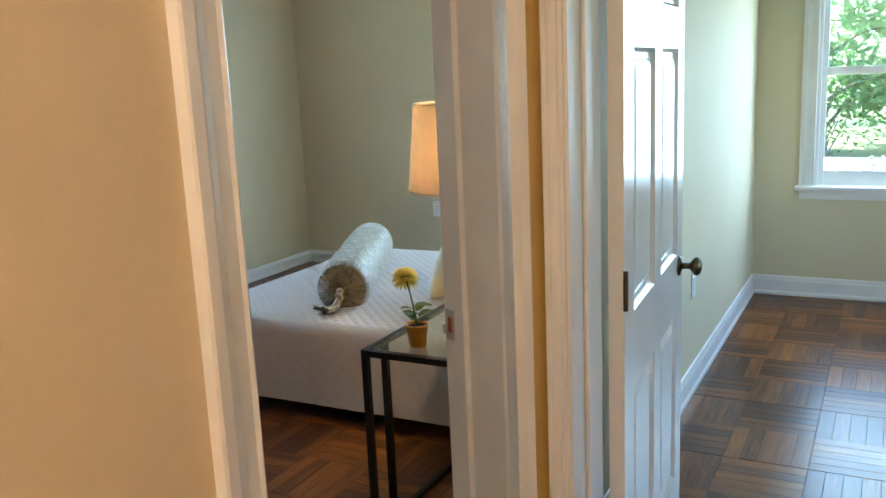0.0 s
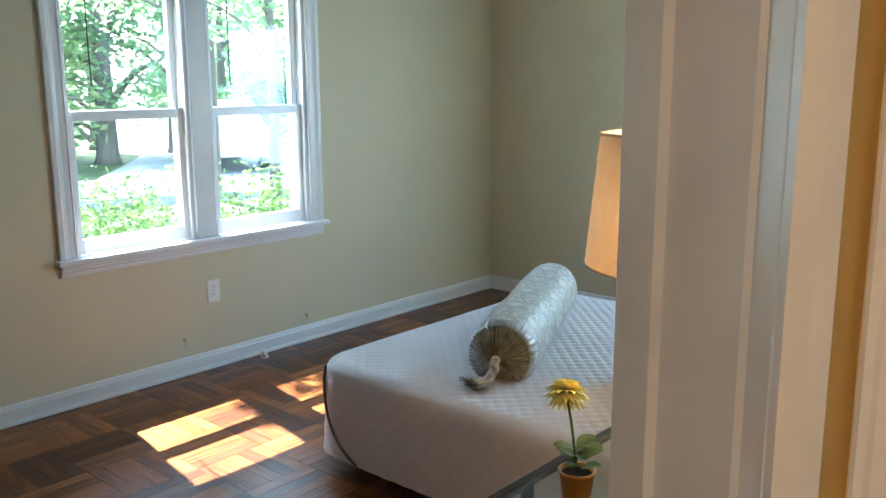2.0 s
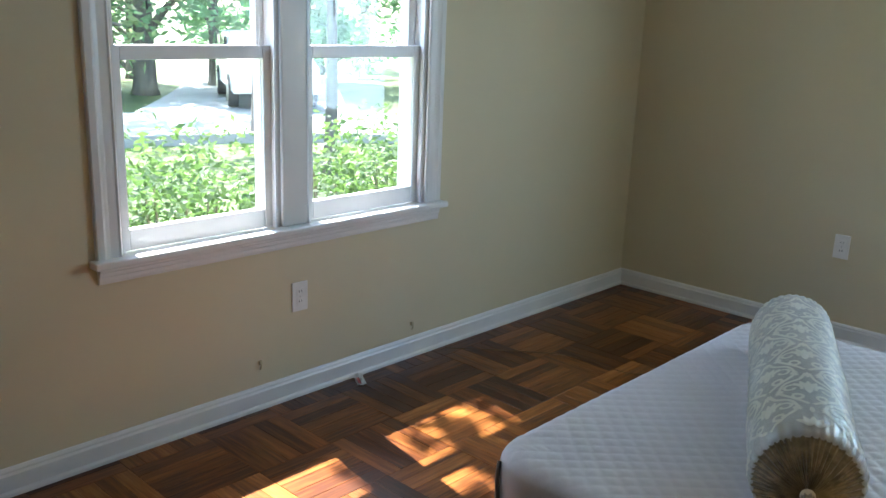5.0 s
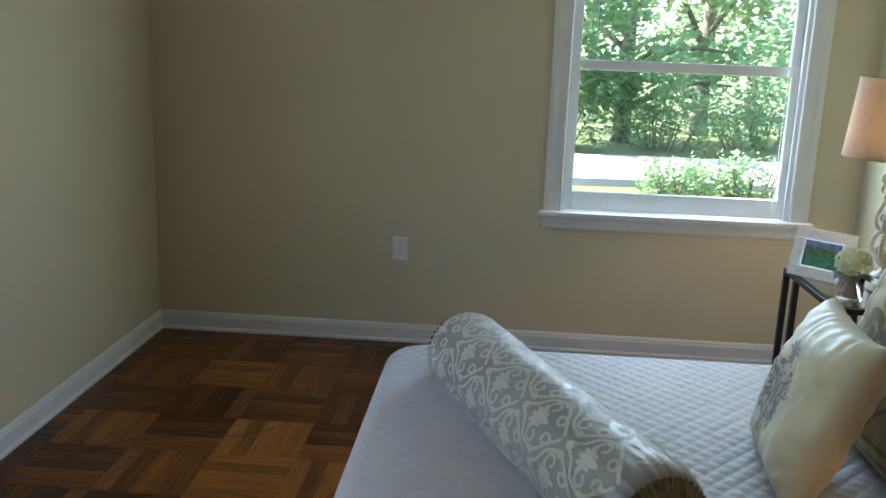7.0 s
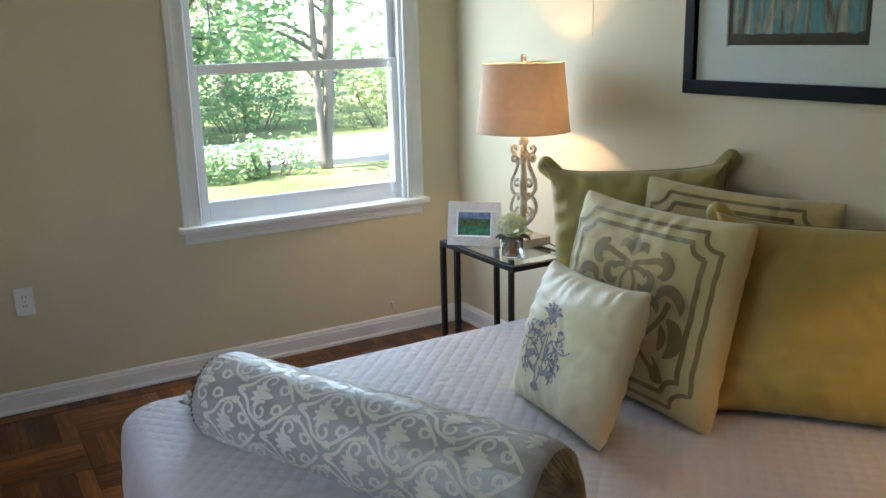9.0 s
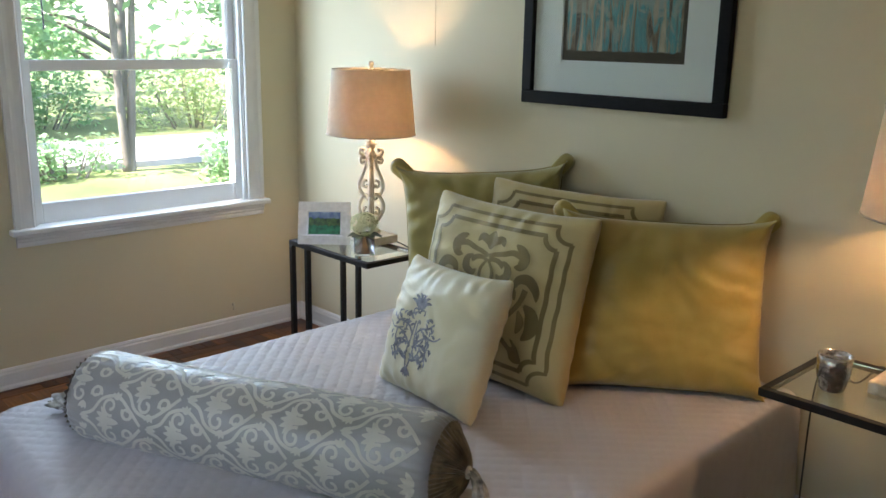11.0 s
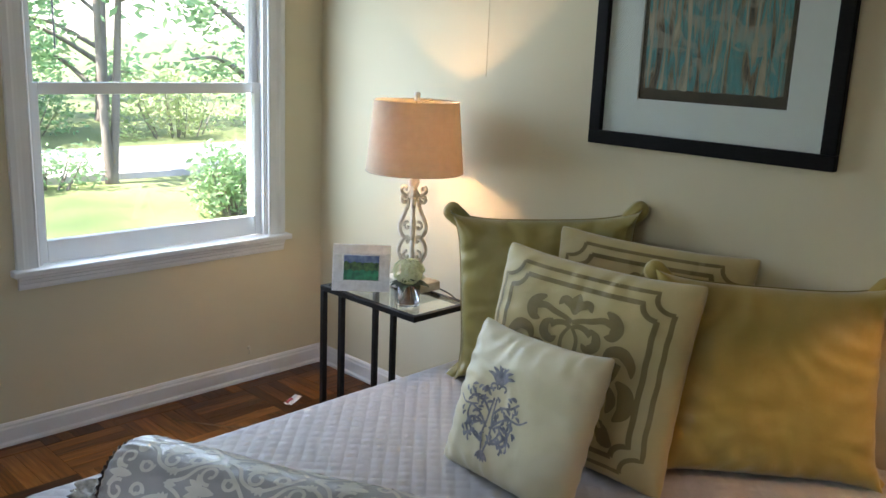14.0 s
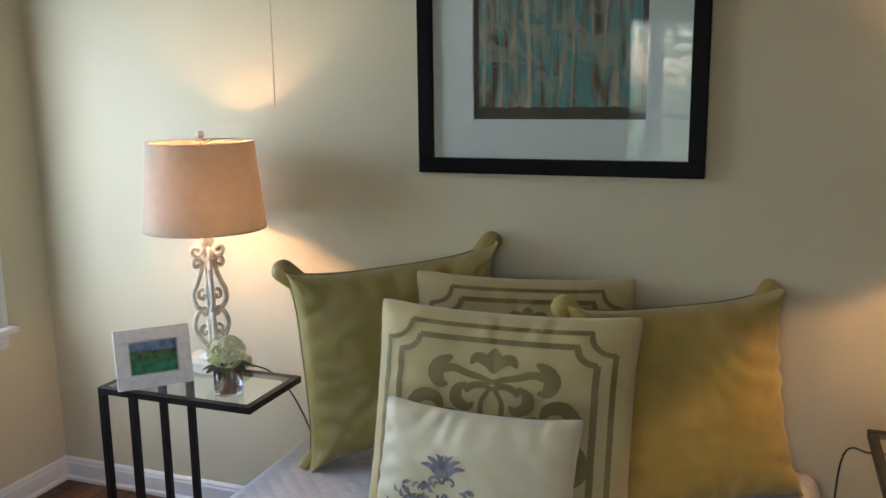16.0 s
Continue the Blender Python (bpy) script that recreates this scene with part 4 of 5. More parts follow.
ob, c = cushion("cushion", basis((2.735, -2.020, 0.722), (0.01, -0.682, 0.0), (0.150, 0.0, 0.575)), 0.69, 0.60, 0.17, SAND, "sand linen cushion printed with olive scrolls", dent=0.055, crease=0.0055, seed=3)
sham_print(ob, c)
ob, c = cushion("cushion", basis((3.052, -2.432, 0.712), (0.436, -0.499, -0.017), (0.08, 0.12, 0.54)), 0.81, 0.70, 0.21, GOLD, "plump gold silk cushion with piped edge", dent=0.235, crease=0.010, seed=4, cord=0.0038, cord_mat=PIPING, ear=0.40)
ob, c = cushion("cushion", basis((2.468, -2.035, 0.638), (-0.065, -0.482, 0.023), (0.16, -0.006, 0.41)), 0.50, 0.445, 0.16, CREAM, "small cream silk cushion with grey embroidery", dent=0.075, crease=0.0065, seed=6)
medallion(ob, c)


# ---- bolster ----
BOL_A, BOL_B, BOL_R = Vector((2.028, -2.520, 0.532)), Vector((1.585, -1.535, 0.532)), 0.125
axis = (BOL_B - BOL_A)
BOL_L = axis.length
bolster = thing("bolster", Matrix.Translation(BOL_A) @ axis.to_track_quat("Z", "Y").to_matrix().to_4x4(), "silver satin bolster with ivory damask and gathered ends", "bolster cushion")


UP = bolster.matrix_basis.to_3x3().inverted() @ Vector((0, 0, 1))
ACROSS = UP.cross(Vector((0, 0, 1))).normalized()
BED_LINE = BTOP + 0.001 - BOL_A.z


def settle(p, lift=0.0):
    """Flattens what would sink into the bed and lets it spread a little."""
    h = p.dot(UP)
    low = BED_LINE - lift
    spread = 1 + 0.05 * max(0.0, min(1.0, -h / BOL_R))
    p = p + ACROSS * p.dot(ACROSS) * (spread - 1)
    return p + UP * (low - h) if h < low else p


def bol(a, s, lift=0.0):
    """A place on the bolster: a round it (turns), s along it (metres)."""
    end = min(s, BOL_L - s)
    r = BOL_R * (0.80 + 0.20 * math.sqrt(max(0, 1 - (1 - max(end, 0) / 0.07) ** 2))) if end < 0.07 else BOL_R
    if end < 0.12:
        r += 0.0022 * math.sin(a * 2 * math.pi * 34 + 2 * math.sin(a * 19)) * (1 - end / 0.12)
    r += 0.005 * noise.noise(Vector((math.cos(a * 6.283) * 1.2, math.sin(a * 6.283) * 1.2, s * 5))) + lift
    return settle(Vector((r * math.cos(2 * math.pi * a), r * math.sin(2 * math.pi * a), s)), lift)


part("cover", sheet(lambda u, v: bol(u, v * BOL_L), 144, 110, wrap_u=True), DAMASK, bolster, smooth=True)


def damask():
    bm = bmesh.new()
    turns, step = 4, 0.22

    def put(line, w, taper, a0, s0, flip):
        rows = []
        w *= 0.98
        pts = [Vector((p[0] * flip * 1.12, p[1] * 1.10, 0)) for p in line]
        for i, p in enumerate(pts):
            way = (pts[min(i + 1, len(pts) - 1)] - pts[max(i - 1, 0)]).normalized()
            side = Vector((-way.y, way.x, 0)) * w * taper(i / (len(pts) - 1))
            rows.append([(p + side * k) for k in (-1, 0, 1)])
        if any(not 0.022 < s0 + q.y < BOL_L - 0.022 for row in rows for q in row):
            return
        vs = [[bm.verts.new(bol(a0 + q.x / (2 * math.pi * BOL_R), s0 + q.y, 0.0014)) for q in row] for row in rows]
        for a, b in zip(vs, vs[1:]):
            for k in range(2):
                bm.faces.new((a[k], b[k], b[k + 1], a[k + 1]))
    one = lambda t: 1.0
    for k in range(turns):
        for j in range(-1, int(BOL_L / step * 2) + 3):
            a0, s0 = (k + 0.5 * (j % 2)) / turns, 0.02 + j * step * 0.5
            for f in (1, -1):
                put(flat_spline([(0.004, -0.085), (0.032, -0.055), (0.060, -0.012), (0.050, 0.032), (0.018, 0.058), (0.003, 0.094)], 6), 0.0046, one, a0, s0, f)
                put(curl(0.036, 0.006, 0.023, 0.006, 200, -190, 20), 0.0042, one, a0, s0, f)
                put(curl(0.026, -0.046, 0.017, 0.005, 60, 400, 18), 0.0036, one, a0, s0, f)
                put(curl(0.060, 0.056, 0.018, 0.005, -100, 230, 18), 0.0036, one, a0, s0, f)
                for q in range(3):
                    b = 35 + 32 * q
                    put([(0.004 + 0.034 * t / 5 * math.cos(radians(b)), 0.012 + 0.036 * t / 5 * math.sin(radians(b))) for t in range(6)], 0.0072, leafy, a0, s0, f)
                    put([(0.052 + 0.020 * t / 5 * math.cos(radians(b - 60)), -0.010 + 0.022 * t / 5 * math.sin(radians(b - 60))) for t in range(6)], 0.0055, leafy, a0, s0, f)
            put([(0, -0.020 + 0.060 * t / 6) for t in range(7)], 0.011, leafy, a0, s0, 1)
            put([(0, 0.070 + 0.030 * t / 6) for t in range(7)], 0.006, leafy, a0, s0, 1)
    bmesh.ops.recalc_face_normals(bm, faces=bm.faces)
    return bm


part("damask_weave", damask(), DAMASK_MARK, bolster, "ivory woven scroll pattern")


def gathered(at, way):
    """Pleats that run from the rim over a dome to the tied middle of an end."""
    def f(u, v):
        r = BOL_R * 0.815 * (1 - v) + 0.007
        tuft = math.cos(u * 2 * math.pi * 46 + 1.6 * math.sin(u * 2 * math.pi * 7))
        ridge = tuft * 0.0055 * min(1, (1 - v) * 4) * (0.35 + v)
        z = 0.052 * math.sin(math.pi * 0.5 * min(1, v * 1.05)) - 0.003
        if v < 0.01:
            r += 0.006 * max(0, tuft)
        return settle(Vector((r * math.cos(2 * math.pi * u), r * math.sin(2 * math.pi * u), at + way * (z + ridge))))
    bm = sheet(f, 276, 12, wrap_u=True)
    bmesh.ops.recalc_face_normals(bm, faces=bm.faces)
    return bm


part("gathered_end", gathered(0.0, -1), GATHER, bolster, "gathered satin end, shade of the pleats in its taupe", True)
part("gathered_end", gathered(BOL_L, 1), GATHER, bolster, "gathered satin end, shade of the pleats in its taupe", True)


def tassel(at, way, drift, turn):
    """A tied tail of pleated cloth that drops to the bed and fans out into an open hem."""
    up = UP
    drop = BED_LINE + 0.016
    line = spline([at - way * 0.012, at + way * 0.016, at + way * 0.034 + up * (drop - at.dot(up)) * 0.45,
                   at + way * 0.060 + up * (drop - at.dot(up)) * 0.9 + drift * 0.3, at + way * 0.098 + up * (drop + 0.004 - at.dot(up)) + drift * 0.75,
                   at + way * 0.125 + up * (drop + 0.014 - at.dot(up)) + drift], 6)
    n, rows = 40, []
    bm = bmesh.new()
    for i, p in enumerate(line):
        t = i / (len(line) - 1)
        along_line = (line[min(i + 1, len(line) - 1)] - line[max(i - 1, 0)]).normalized()
        flat_way = along_line.cross(up).normalized()
        rise = flat_way.cross(along_line)
        wide = 0.010 + 0.016 * t + 0.016 * max(0, t - 0.55) / 0.45
        ring = []
        for k in range(n):
            a = 2 * math.pi * k / n
            pleat = 1 + (0.10 + 0.24 * t) * math.sin(7 * a + turn + 3 * t) + 0.10 * math.sin(3 * a + 2 * turn)
            q = p + flat_way * wide * pleat * math.cos(a) + rise * (0.010 + 0.004 * t) * pleat * math.sin(a) + along_line * 0.012 * t * math.sin(3 * a + turn)
            h = q.dot(up)
            ring.append(bm.verts.new(q + up * max(0.0, BED_LINE + 0.003 - h)))
        rows.append(ring)
    for a, b in zip(rows, rows[1:]):
        for k in range(n):
            bm.faces.new((a[k], a[(k + 1) % n], b[(k + 1) % n], b[k]))
    return bm


def knot(at, way):
    return tube([at - way * 0.006, at, at + way * 0.010, at + way * 0.016], [0.011, 0.016, 0.016, 0.011], 14)


left = bolster.matrix_basis.to_3x3().inverted() @ Vector((-0.075, -0.01, 0))
part("tassel", tassel(Vector((0, 0, -0.046)), Vector((0, 0, -1)), left, 0.6), TAIL, bolster, "tied ivory and grey cloth tail", True)
part("tassel", tassel(Vector((0, 0, BOL_L + 0.046)), Vector((0, 0, 1)), -0.5 * left, 2.1), TAIL, bolster, "tied ivory and grey cloth tail", True)
part("knot", knot(Vector((0, 0, -0.046)), Vector((0, 0, -1))), DAMASK_MARK, bolster, smooth=True)
part("knot", knot(Vector((0, 0, BOL_L + 0.046)), Vector((0, 0, 1))), DAMASK_MARK, bolster, smooth=True)


# ---- side tables ----
def side_table(m, length, depth, height, label, out):
    """A glass top in an iron rim, borne by two pairs of posts at its outer end; local x away from the bed, y to the wall."""
    t = thing("side_table", m, label, "side table", group="side tables by the bed")
    b = 0.022
    rim = bmesh.new()
    box(0, length, 0, b, height - b, height, bevel=0.002, bm=rim)
    box(0, length, depth - b, depth, height - b, height, bevel=0.002, bm=rim)
    box(0, b, b, depth - b, height - b + 0.0005, height - 0.0005, bevel=0.002, bm=rim)
    box(length - b, length, b, depth - b, height - b + 0.0005, height - 0.0005, bevel=0.002, bm=rim)
    part("rim", rim, BLACK, t)
    part("glass_top", box(b + 0.001, length - b - 0.001, b + 0.001, depth - b - 0.001, height - 0.007, height - 0.001), TOPGLASS, t, "clear glass top")
    for x in (length - b, length - b - 0.115):
        for y in (0.0, depth - b):
            part("post", box(x, x + b, y, y + b, b, height - b, bevel=0.002), BLACK, t)
    foot = bmesh.new()
    box(0.10, length, 0, b, 0, b, bevel=0.002, bm=foot)
    box(0.10, length, depth - b, depth, 0, b, bevel=0.002, bm=foot)
    box(length - b, length, b, depth - b, 0.0005, b - 0.0005, bm=foot)
    part("foot", foot, BLACK, t)
    return t


TZ = 0.645
side_table(Matrix.Translation((2.803, -1.248, 0)) @ Matrix(((0, 1, 0), (1, 0, 0), (0, 0, 1))).to_4x4(), 0.552, 0.300, TZ, "black iron side table with glass top near the window", 1)
side_table(Matrix.Translation((3.205, -2.900, 0)) @ Matrix(((0, -1, 0), (-1, 0, 0), (0, 0, 1))).to_4x4(), 0.650, 0.410, TZ, "black iron side table with glass top near the doorway", -1)


# ---- lamps ----
def table_lamp(x, y, z, label, lit):
    lamp = thing("table_lamp", pose(x, y, z), label, "table lamp", group="pair of bedside lamps")
    part("base", box(-0.065, 0.065, -0.105, 0.105, 0, 0.036, bevel=0.004), CARVED, lamp)
    part("plinth", lathe([(0.040, 0.036), (0.042, 0.044), (0.030, 0.052), (0.018, 0.060), (0.014, 0.072)], 20), CARVED, lamp, smooth=True)
    part("stem", lathe([(0.010, 0.07), (0.012, 0.13), (0.008, 0.18), (0.013, 0.25), (0.008, 0.30), (0.012, 0.355), (0.020, 0.365), (0.026, 0.378), (0.018, 0.390), (0.012, 0.402), (0.020, 0.416), (0.024, 0.430), (0.014, 0.442), (0.010, 0.47)], 20), CARVED, lamp, smooth=True)
    for k in range(4):
        a = radians(45 + 90 * k)
        def side(pts):
            return [(r * math.cos(a), r * math.sin(a), h) for r, h in pts]
        sc = bmesh.new()
        tube(spline(side([(0.010, 0.074), (0.030, 0.095), (0.050, 0.130), (0.053, 0.160), (0.040, 0.192), (0.022, 0.205), (0.016, 0.192), (0.024, 0.182)]), 6), 0.0085, 8, bm=sc)
        tube(spline(side([(0.020, 0.150), (0.032, 0.140), (0.032, 0.122), (0.020, 0.118), (0.018, 0.130)]), 5), 0.0062, 7, bm=sc)
        tube(spline(side([(0.016, 0.198), (0.038, 0.208), (0.051, 0.232), (0.050, 0.262), (0.036, 0.296), (0.024, 0.330), (0.020, 0.362)]), 6), 0.0085, 8, bm=sc)
        tube(spline(side([(0.018, 0.268), (0.032, 0.262), (0.034, 0.244), (0.022, 0.238), (0.018, 0.250)]), 5), 0.0062, 7, bm=sc)
        tube(spline(side([(0.020, 0.352), (0.040, 0.344), (0.048, 0.358), (0.040, 0.370), (0.032, 0.360)]), 5), 0.0072, 7, bm=sc)
        tube(spline(side([(0.018, 0.372), (0.040, 0.378), (0.050, 0.394), (0.042, 0.408), (0.030, 0.402), (0.034, 0.392)]), 5), 0.0072, 7, bm=sc)
        part("scroll", sc, CARVED, lamp, "carved openwork scroll", True)
    zb, zt, rb, rt = 0.470, 0.742, 0.192, 0.166
    sh = bmesh.new()
    sheet(lambda u, v: Vector(((rb + (rt - rb) * v) * math.cos(2 * math.pi * u), (rb + (rt - rb) * v) * math.sin(2 * math.pi * u), zb + (zt - zb) * v)), 64, 6, wrap_u=True, bm=sh)
    shade = part("shade", sh, SHADE, lamp, "tapered drum shade of oatmeal linen", True)
    for r, h in ((rb, zb), (rt, zt)):
        part("shade_rim", tube([(r * math.cos(2 * math.pi * q / 48), r * math.sin(2 * math.pi * q / 48), h) for q in range(48)], 0.0025, 6, closed=True), SHADE, shade)
    sp = bmesh.new()
    for q in range(3):
        a = 2 * math.pi * q / 3 + 0.4
        tube([(0.006 * math.cos(a), 0.006 * math.sin(a), zt - 0.012), ((rt - 0.002) * math.cos(a), (rt - 0.002) * math.sin(a), zt - 0.002)], 0.0018, 6, bm=sp)
    tube([(0, 0, 0.68), (0, 0, zt + 0.002)], 0.003, 6, bm=sp)
    part("spider", sp, BRONZE, lamp)
    part("finial", lathe([(0.008, zt), (0.013, zt + 0.006), (0.009, zt + 0.012), (0.013, zt + 0.020), (0.012, zt + 0.032), (0.0001, zt + 0.036)], 16), CARVED, lamp, "cream turned finial", True)
    gl = part("light_bulb", lathe([(0.012, 0.500), (0.013, 0.530), (0.020, 0.555), (0.026, 0.580), (0.020, 0.600), (0.0001, 0.608)], 16), clear_glass("bulb_glass", (1, 0.96, 0.9), 0.2), lamp, smooth=True)
    gl.visible_shadow = False
    bulb("lamp_light", (x, y, z + 0.575), lit, 0.022)
    return lamp


table_lamp(3.073, -0.940, TZ + 0.002, "carved cream table lamp, lit, with linen shade near the window", BULB_POWER)
table_lamp(3.030, -3.215, TZ + 0.002, "carved cream table lamp, lit, with linen shade near the doorway", DOOR_LAMP_POWER)


def cord(points, label, mat=CABLE, r=0.003):
    tagged(part("cable", tube(spline(points, 8), r, 6), mat), label, "cable")


cord([(3.14, -1.02, TZ + 0.006), (3.17, -1.10, TZ - 0.03), (3.22, -1.16, 0.50), (3.25, -1.22, 0.30), (3.28, -1.26, 0.02)], "thin dark lamp cord hanging behind the table")
cord([(3.09, -3.12, TZ + 0.006), (3.16, -3.09, TZ + 0.005), (3.222, -3.05, TZ - 0.010), (3.245, -2.99, 0.560), (3.262, -2.92, 0.555), (3.295, -2.85, 0.50), (3.305, -2.84, 0.02)], "dark lamp cord looped behind the side table")
cord([(0.05, -1.55, 0.006), (0.30, -1.32, 0.005), (0.52, -1.18, 0.006), (0.78, -1.16, 0.005), (0.92, -1.02, 0.006)], "thin loose cable lying on the parquet", CLEAR_CABLE, 0.0018)
cord([(2.40, -0.20, 0.006), (2.55, -0.42, 0.005), (2.72, -0.60, 0.006), (2.68, -0.90, 0.005), (2.60, -1.15, 0.006)], "thin loose cable lying beside the bed", CLEAR_CABLE, 0.0018)


# ---- small things ----
def photo_frame():
    f = thing("photo_frame", Matrix.Translation((2.866, -0.872, TZ + 0.001)) @ Matrix.Rotation(radians(-44), 4, "Z") @ Matrix.Rotation(radians(-15), 4, "X"), "white picture frame with a landscape photograph", "picture frame")
    w, h, e = 0.226, 0.185, 0.040
    fr = bmesh.new()
    for x0, x1, z0, z1 in ((-w / 2, w / 2, 0, e), (-w / 2, w / 2, h - e, h), (-w / 2, -w / 2 + e, e, h - e), (w / 2 - e, w / 2, e, h - e)):
        box(x0, x1, -0.008, 0.008, z0, z1, bevel=0.002, bm=fr)
    part("frame", fr, surface("white_shell", (0.62, 0.61, 0.58), (0.76, 0.75, 0.72), scale=60, rough=0.35), f)
    lip = bmesh.new()
    for x0, x1, z0, z1 in ((-w / 2 + e, w / 2 - e, e, e + 0.004), (-w / 2 + e, w / 2 - e, h - e - 0.004, h - e), (-w / 2 + e, -w / 2 + e + 0.004, e + 0.004, h - e - 0.004), (w / 2 - e - 0.004, w / 2 - e, e + 0.004, h - e - 0.004)):
        box(x0, x1, -0.006, 0.004, z0, z1, bm=lip)
    part("inner_lip", lip, STEEL, f)
    pic = part("photograph", box(-w / 2 + e, w / 2 - e, 0.000, 0.003, e, h - e), surface("photo_sky", (0.015, 0.05, 0.22), (0.30, 0.40, 0.55), scale=25, rough=0.45), f, "small landscape photograph")
    x0, x1, z0, z1 = -w / 2 + e + 0.004, w / 2 - e - 0.004, e + 0.004, h - e - 0.004
    for name, lo, hi, mat, seed in (("hill", 0.34, 0.72, surface("photo_hills", (0.01, 0.035, 0.02), (0.10, 0.22, 0.05), scale=60, rough=0.45), 1), ("water", 0.0, 0.40, surface("photo_water", (0.004, 0.07, 0.03), (0.02, 0.30, 0.12), scale=40, rough=0.45), 2)):
        bm = bmesh.new()
        n = 24
        top = [bm.verts.new((x0 + (x1 - x0) * k / n, -0.0008 * seed, z0 + (z1 - z0) * (hi + 0.09 * noise.noise(Vector((k * 0.35, seed, 0)))))) for k in range(n + 1)]
        low = [bm.verts.new((x0 + (x1 - x0) * k / n, -0.0008 * seed, z0 + (z1 - z0) * lo)) for k in range(n + 1)]
        for k in range(n):
            bm.faces.new((low[k], low[k + 1], top[k + 1], top[k]))
        part(name, bm, mat, pic)
    easel = bmesh.new()
    box(-0.02, 0.02, 0.008, 0.011, 0.05, 0.15, bm=easel)
    tube([(0, 0.010, 0.14), (0, 0.080, 0.020)], 0.005, 6, bm=easel)
    part("easel_leg", easel, BROWN_PAPER, f)


photo_frame()


def leaf_blade(bm, at, way, up, length, width):
    way, up = Vector(way).normalized(), Vector(up)
    side = way.cross(up).normalized()
    rows = []
    for k in range(6):
        t = k / 5
        w = width * math.sin(math.pi * min(0.97, t * 0.9 + 0.08)) ** 0.8
        p = Vector(at) + way * length * t + Vector((0, 0, -0.35 * length * t * t))
        rows.append([bm.verts.new(p + side * w * s + Vector((0, 0, 0.15 * w * abs(s)))) for s in (-1, 0, 1)])
    for a, b in zip(rows, rows[1:]):
        for k in range(2):
            bm.faces.new((a[k], b[k], b[k + 1], a[k + 1]))


def vase():
    rnd = random.Random(2)
    v = thing("flower_vase", pose(2.893, -1.118, TZ + 0.001, rz=20), "clear glass vase with a cream hydrangea", "vase")
    g = lathe([(0.041, 0.0), (0.043, 0.002), (0.043, 0.085), (0.0405, 0.085), (0.0405, 0.010), (0.0001, 0.010)], 28)
    part("glass", g, GLASS, v, smooth=True)
    stems = bmesh.new()
    for k in range(12):
        a = rnd.uniform(0, 6.28)
        tube([(0.025 * math.cos(a), 0.025 * math.sin(a), 0.013), (0.012 * math.cos(a + 1), 0.012 * math.sin(a + 1), 0.092)], 0.004, 6, bm=stems)
    part("stems", stems, LEAF, v)
    lv = bmesh.new()
    for k in range(11):
        a = k * 2.4
        leaf_blade(lv, (0.018 * math.cos(a), 0.018 * math.sin(a), 0.082), (math.cos(a), math.sin(a), 0.3), (0, 0, 1), rnd.uniform(0.045, 0.075), 0.019)
    part("leaves", lv, surface("dark_leaf", (0.012, 0.022, 0.008), (0.03, 0.05, 0.015), scale=30, rough=0.5), v)
    bl = bmesh.new()
    for k in range(190):
        d = Vector((rnd.gauss(0, 1), rnd.gauss(0, 1), rnd.gauss(0.25, 1))).normalized()
        p = Vector((0, 0, 0.128)) + Vector((d.x * 0.060, d.y * 0.060, d.z * 0.046)) * rnd.uniform(0.85, 1.03)
        s = d.orthogonal().normalized()
        t = d.cross(s)
        spin = rnd.uniform(0, 1.57)
        for q in range(4):
            a = spin + q * math.pi / 2
            w = s * math.cos(a) + t * math.sin(a)
            x = d.cross(w)
            vs = [bl.verts.new(p + w * l + x * b + d * e) for l, b, e in ((0.001, 0, 0), (0.007, -0.005, 0.003), (0.012, 0, 0.003), (0.007, 0.005, 0.003))]
            bl.faces.new(vs)
    part("bloom", bl, BLOOM, v, "round head of cream florets")


vase()


def candle_glass():
    c = thing("candle_holder", pose(2.930, -3.035, TZ + 0.001), "silvered mottled glass tea-light holder", "candle holder")
    part("cup", lathe([(0.029, 0), (0.032, 0.003), (0.036, 0.016), (0.042, 0.042), (0.0435, 0.074), (0.045, 0.096), (0.0425, 0.096), (0.041, 0.072), (0.039, 0.040), (0.031, 0.016), (0.0001, 0.012)], 36), MERCURY, c, smooth=True)
    part("candle", lathe([(0.018, 0.0125), (0.018, 0.028), (0.0001, 0.028)], 20), CREAM, c)


candle_glass()


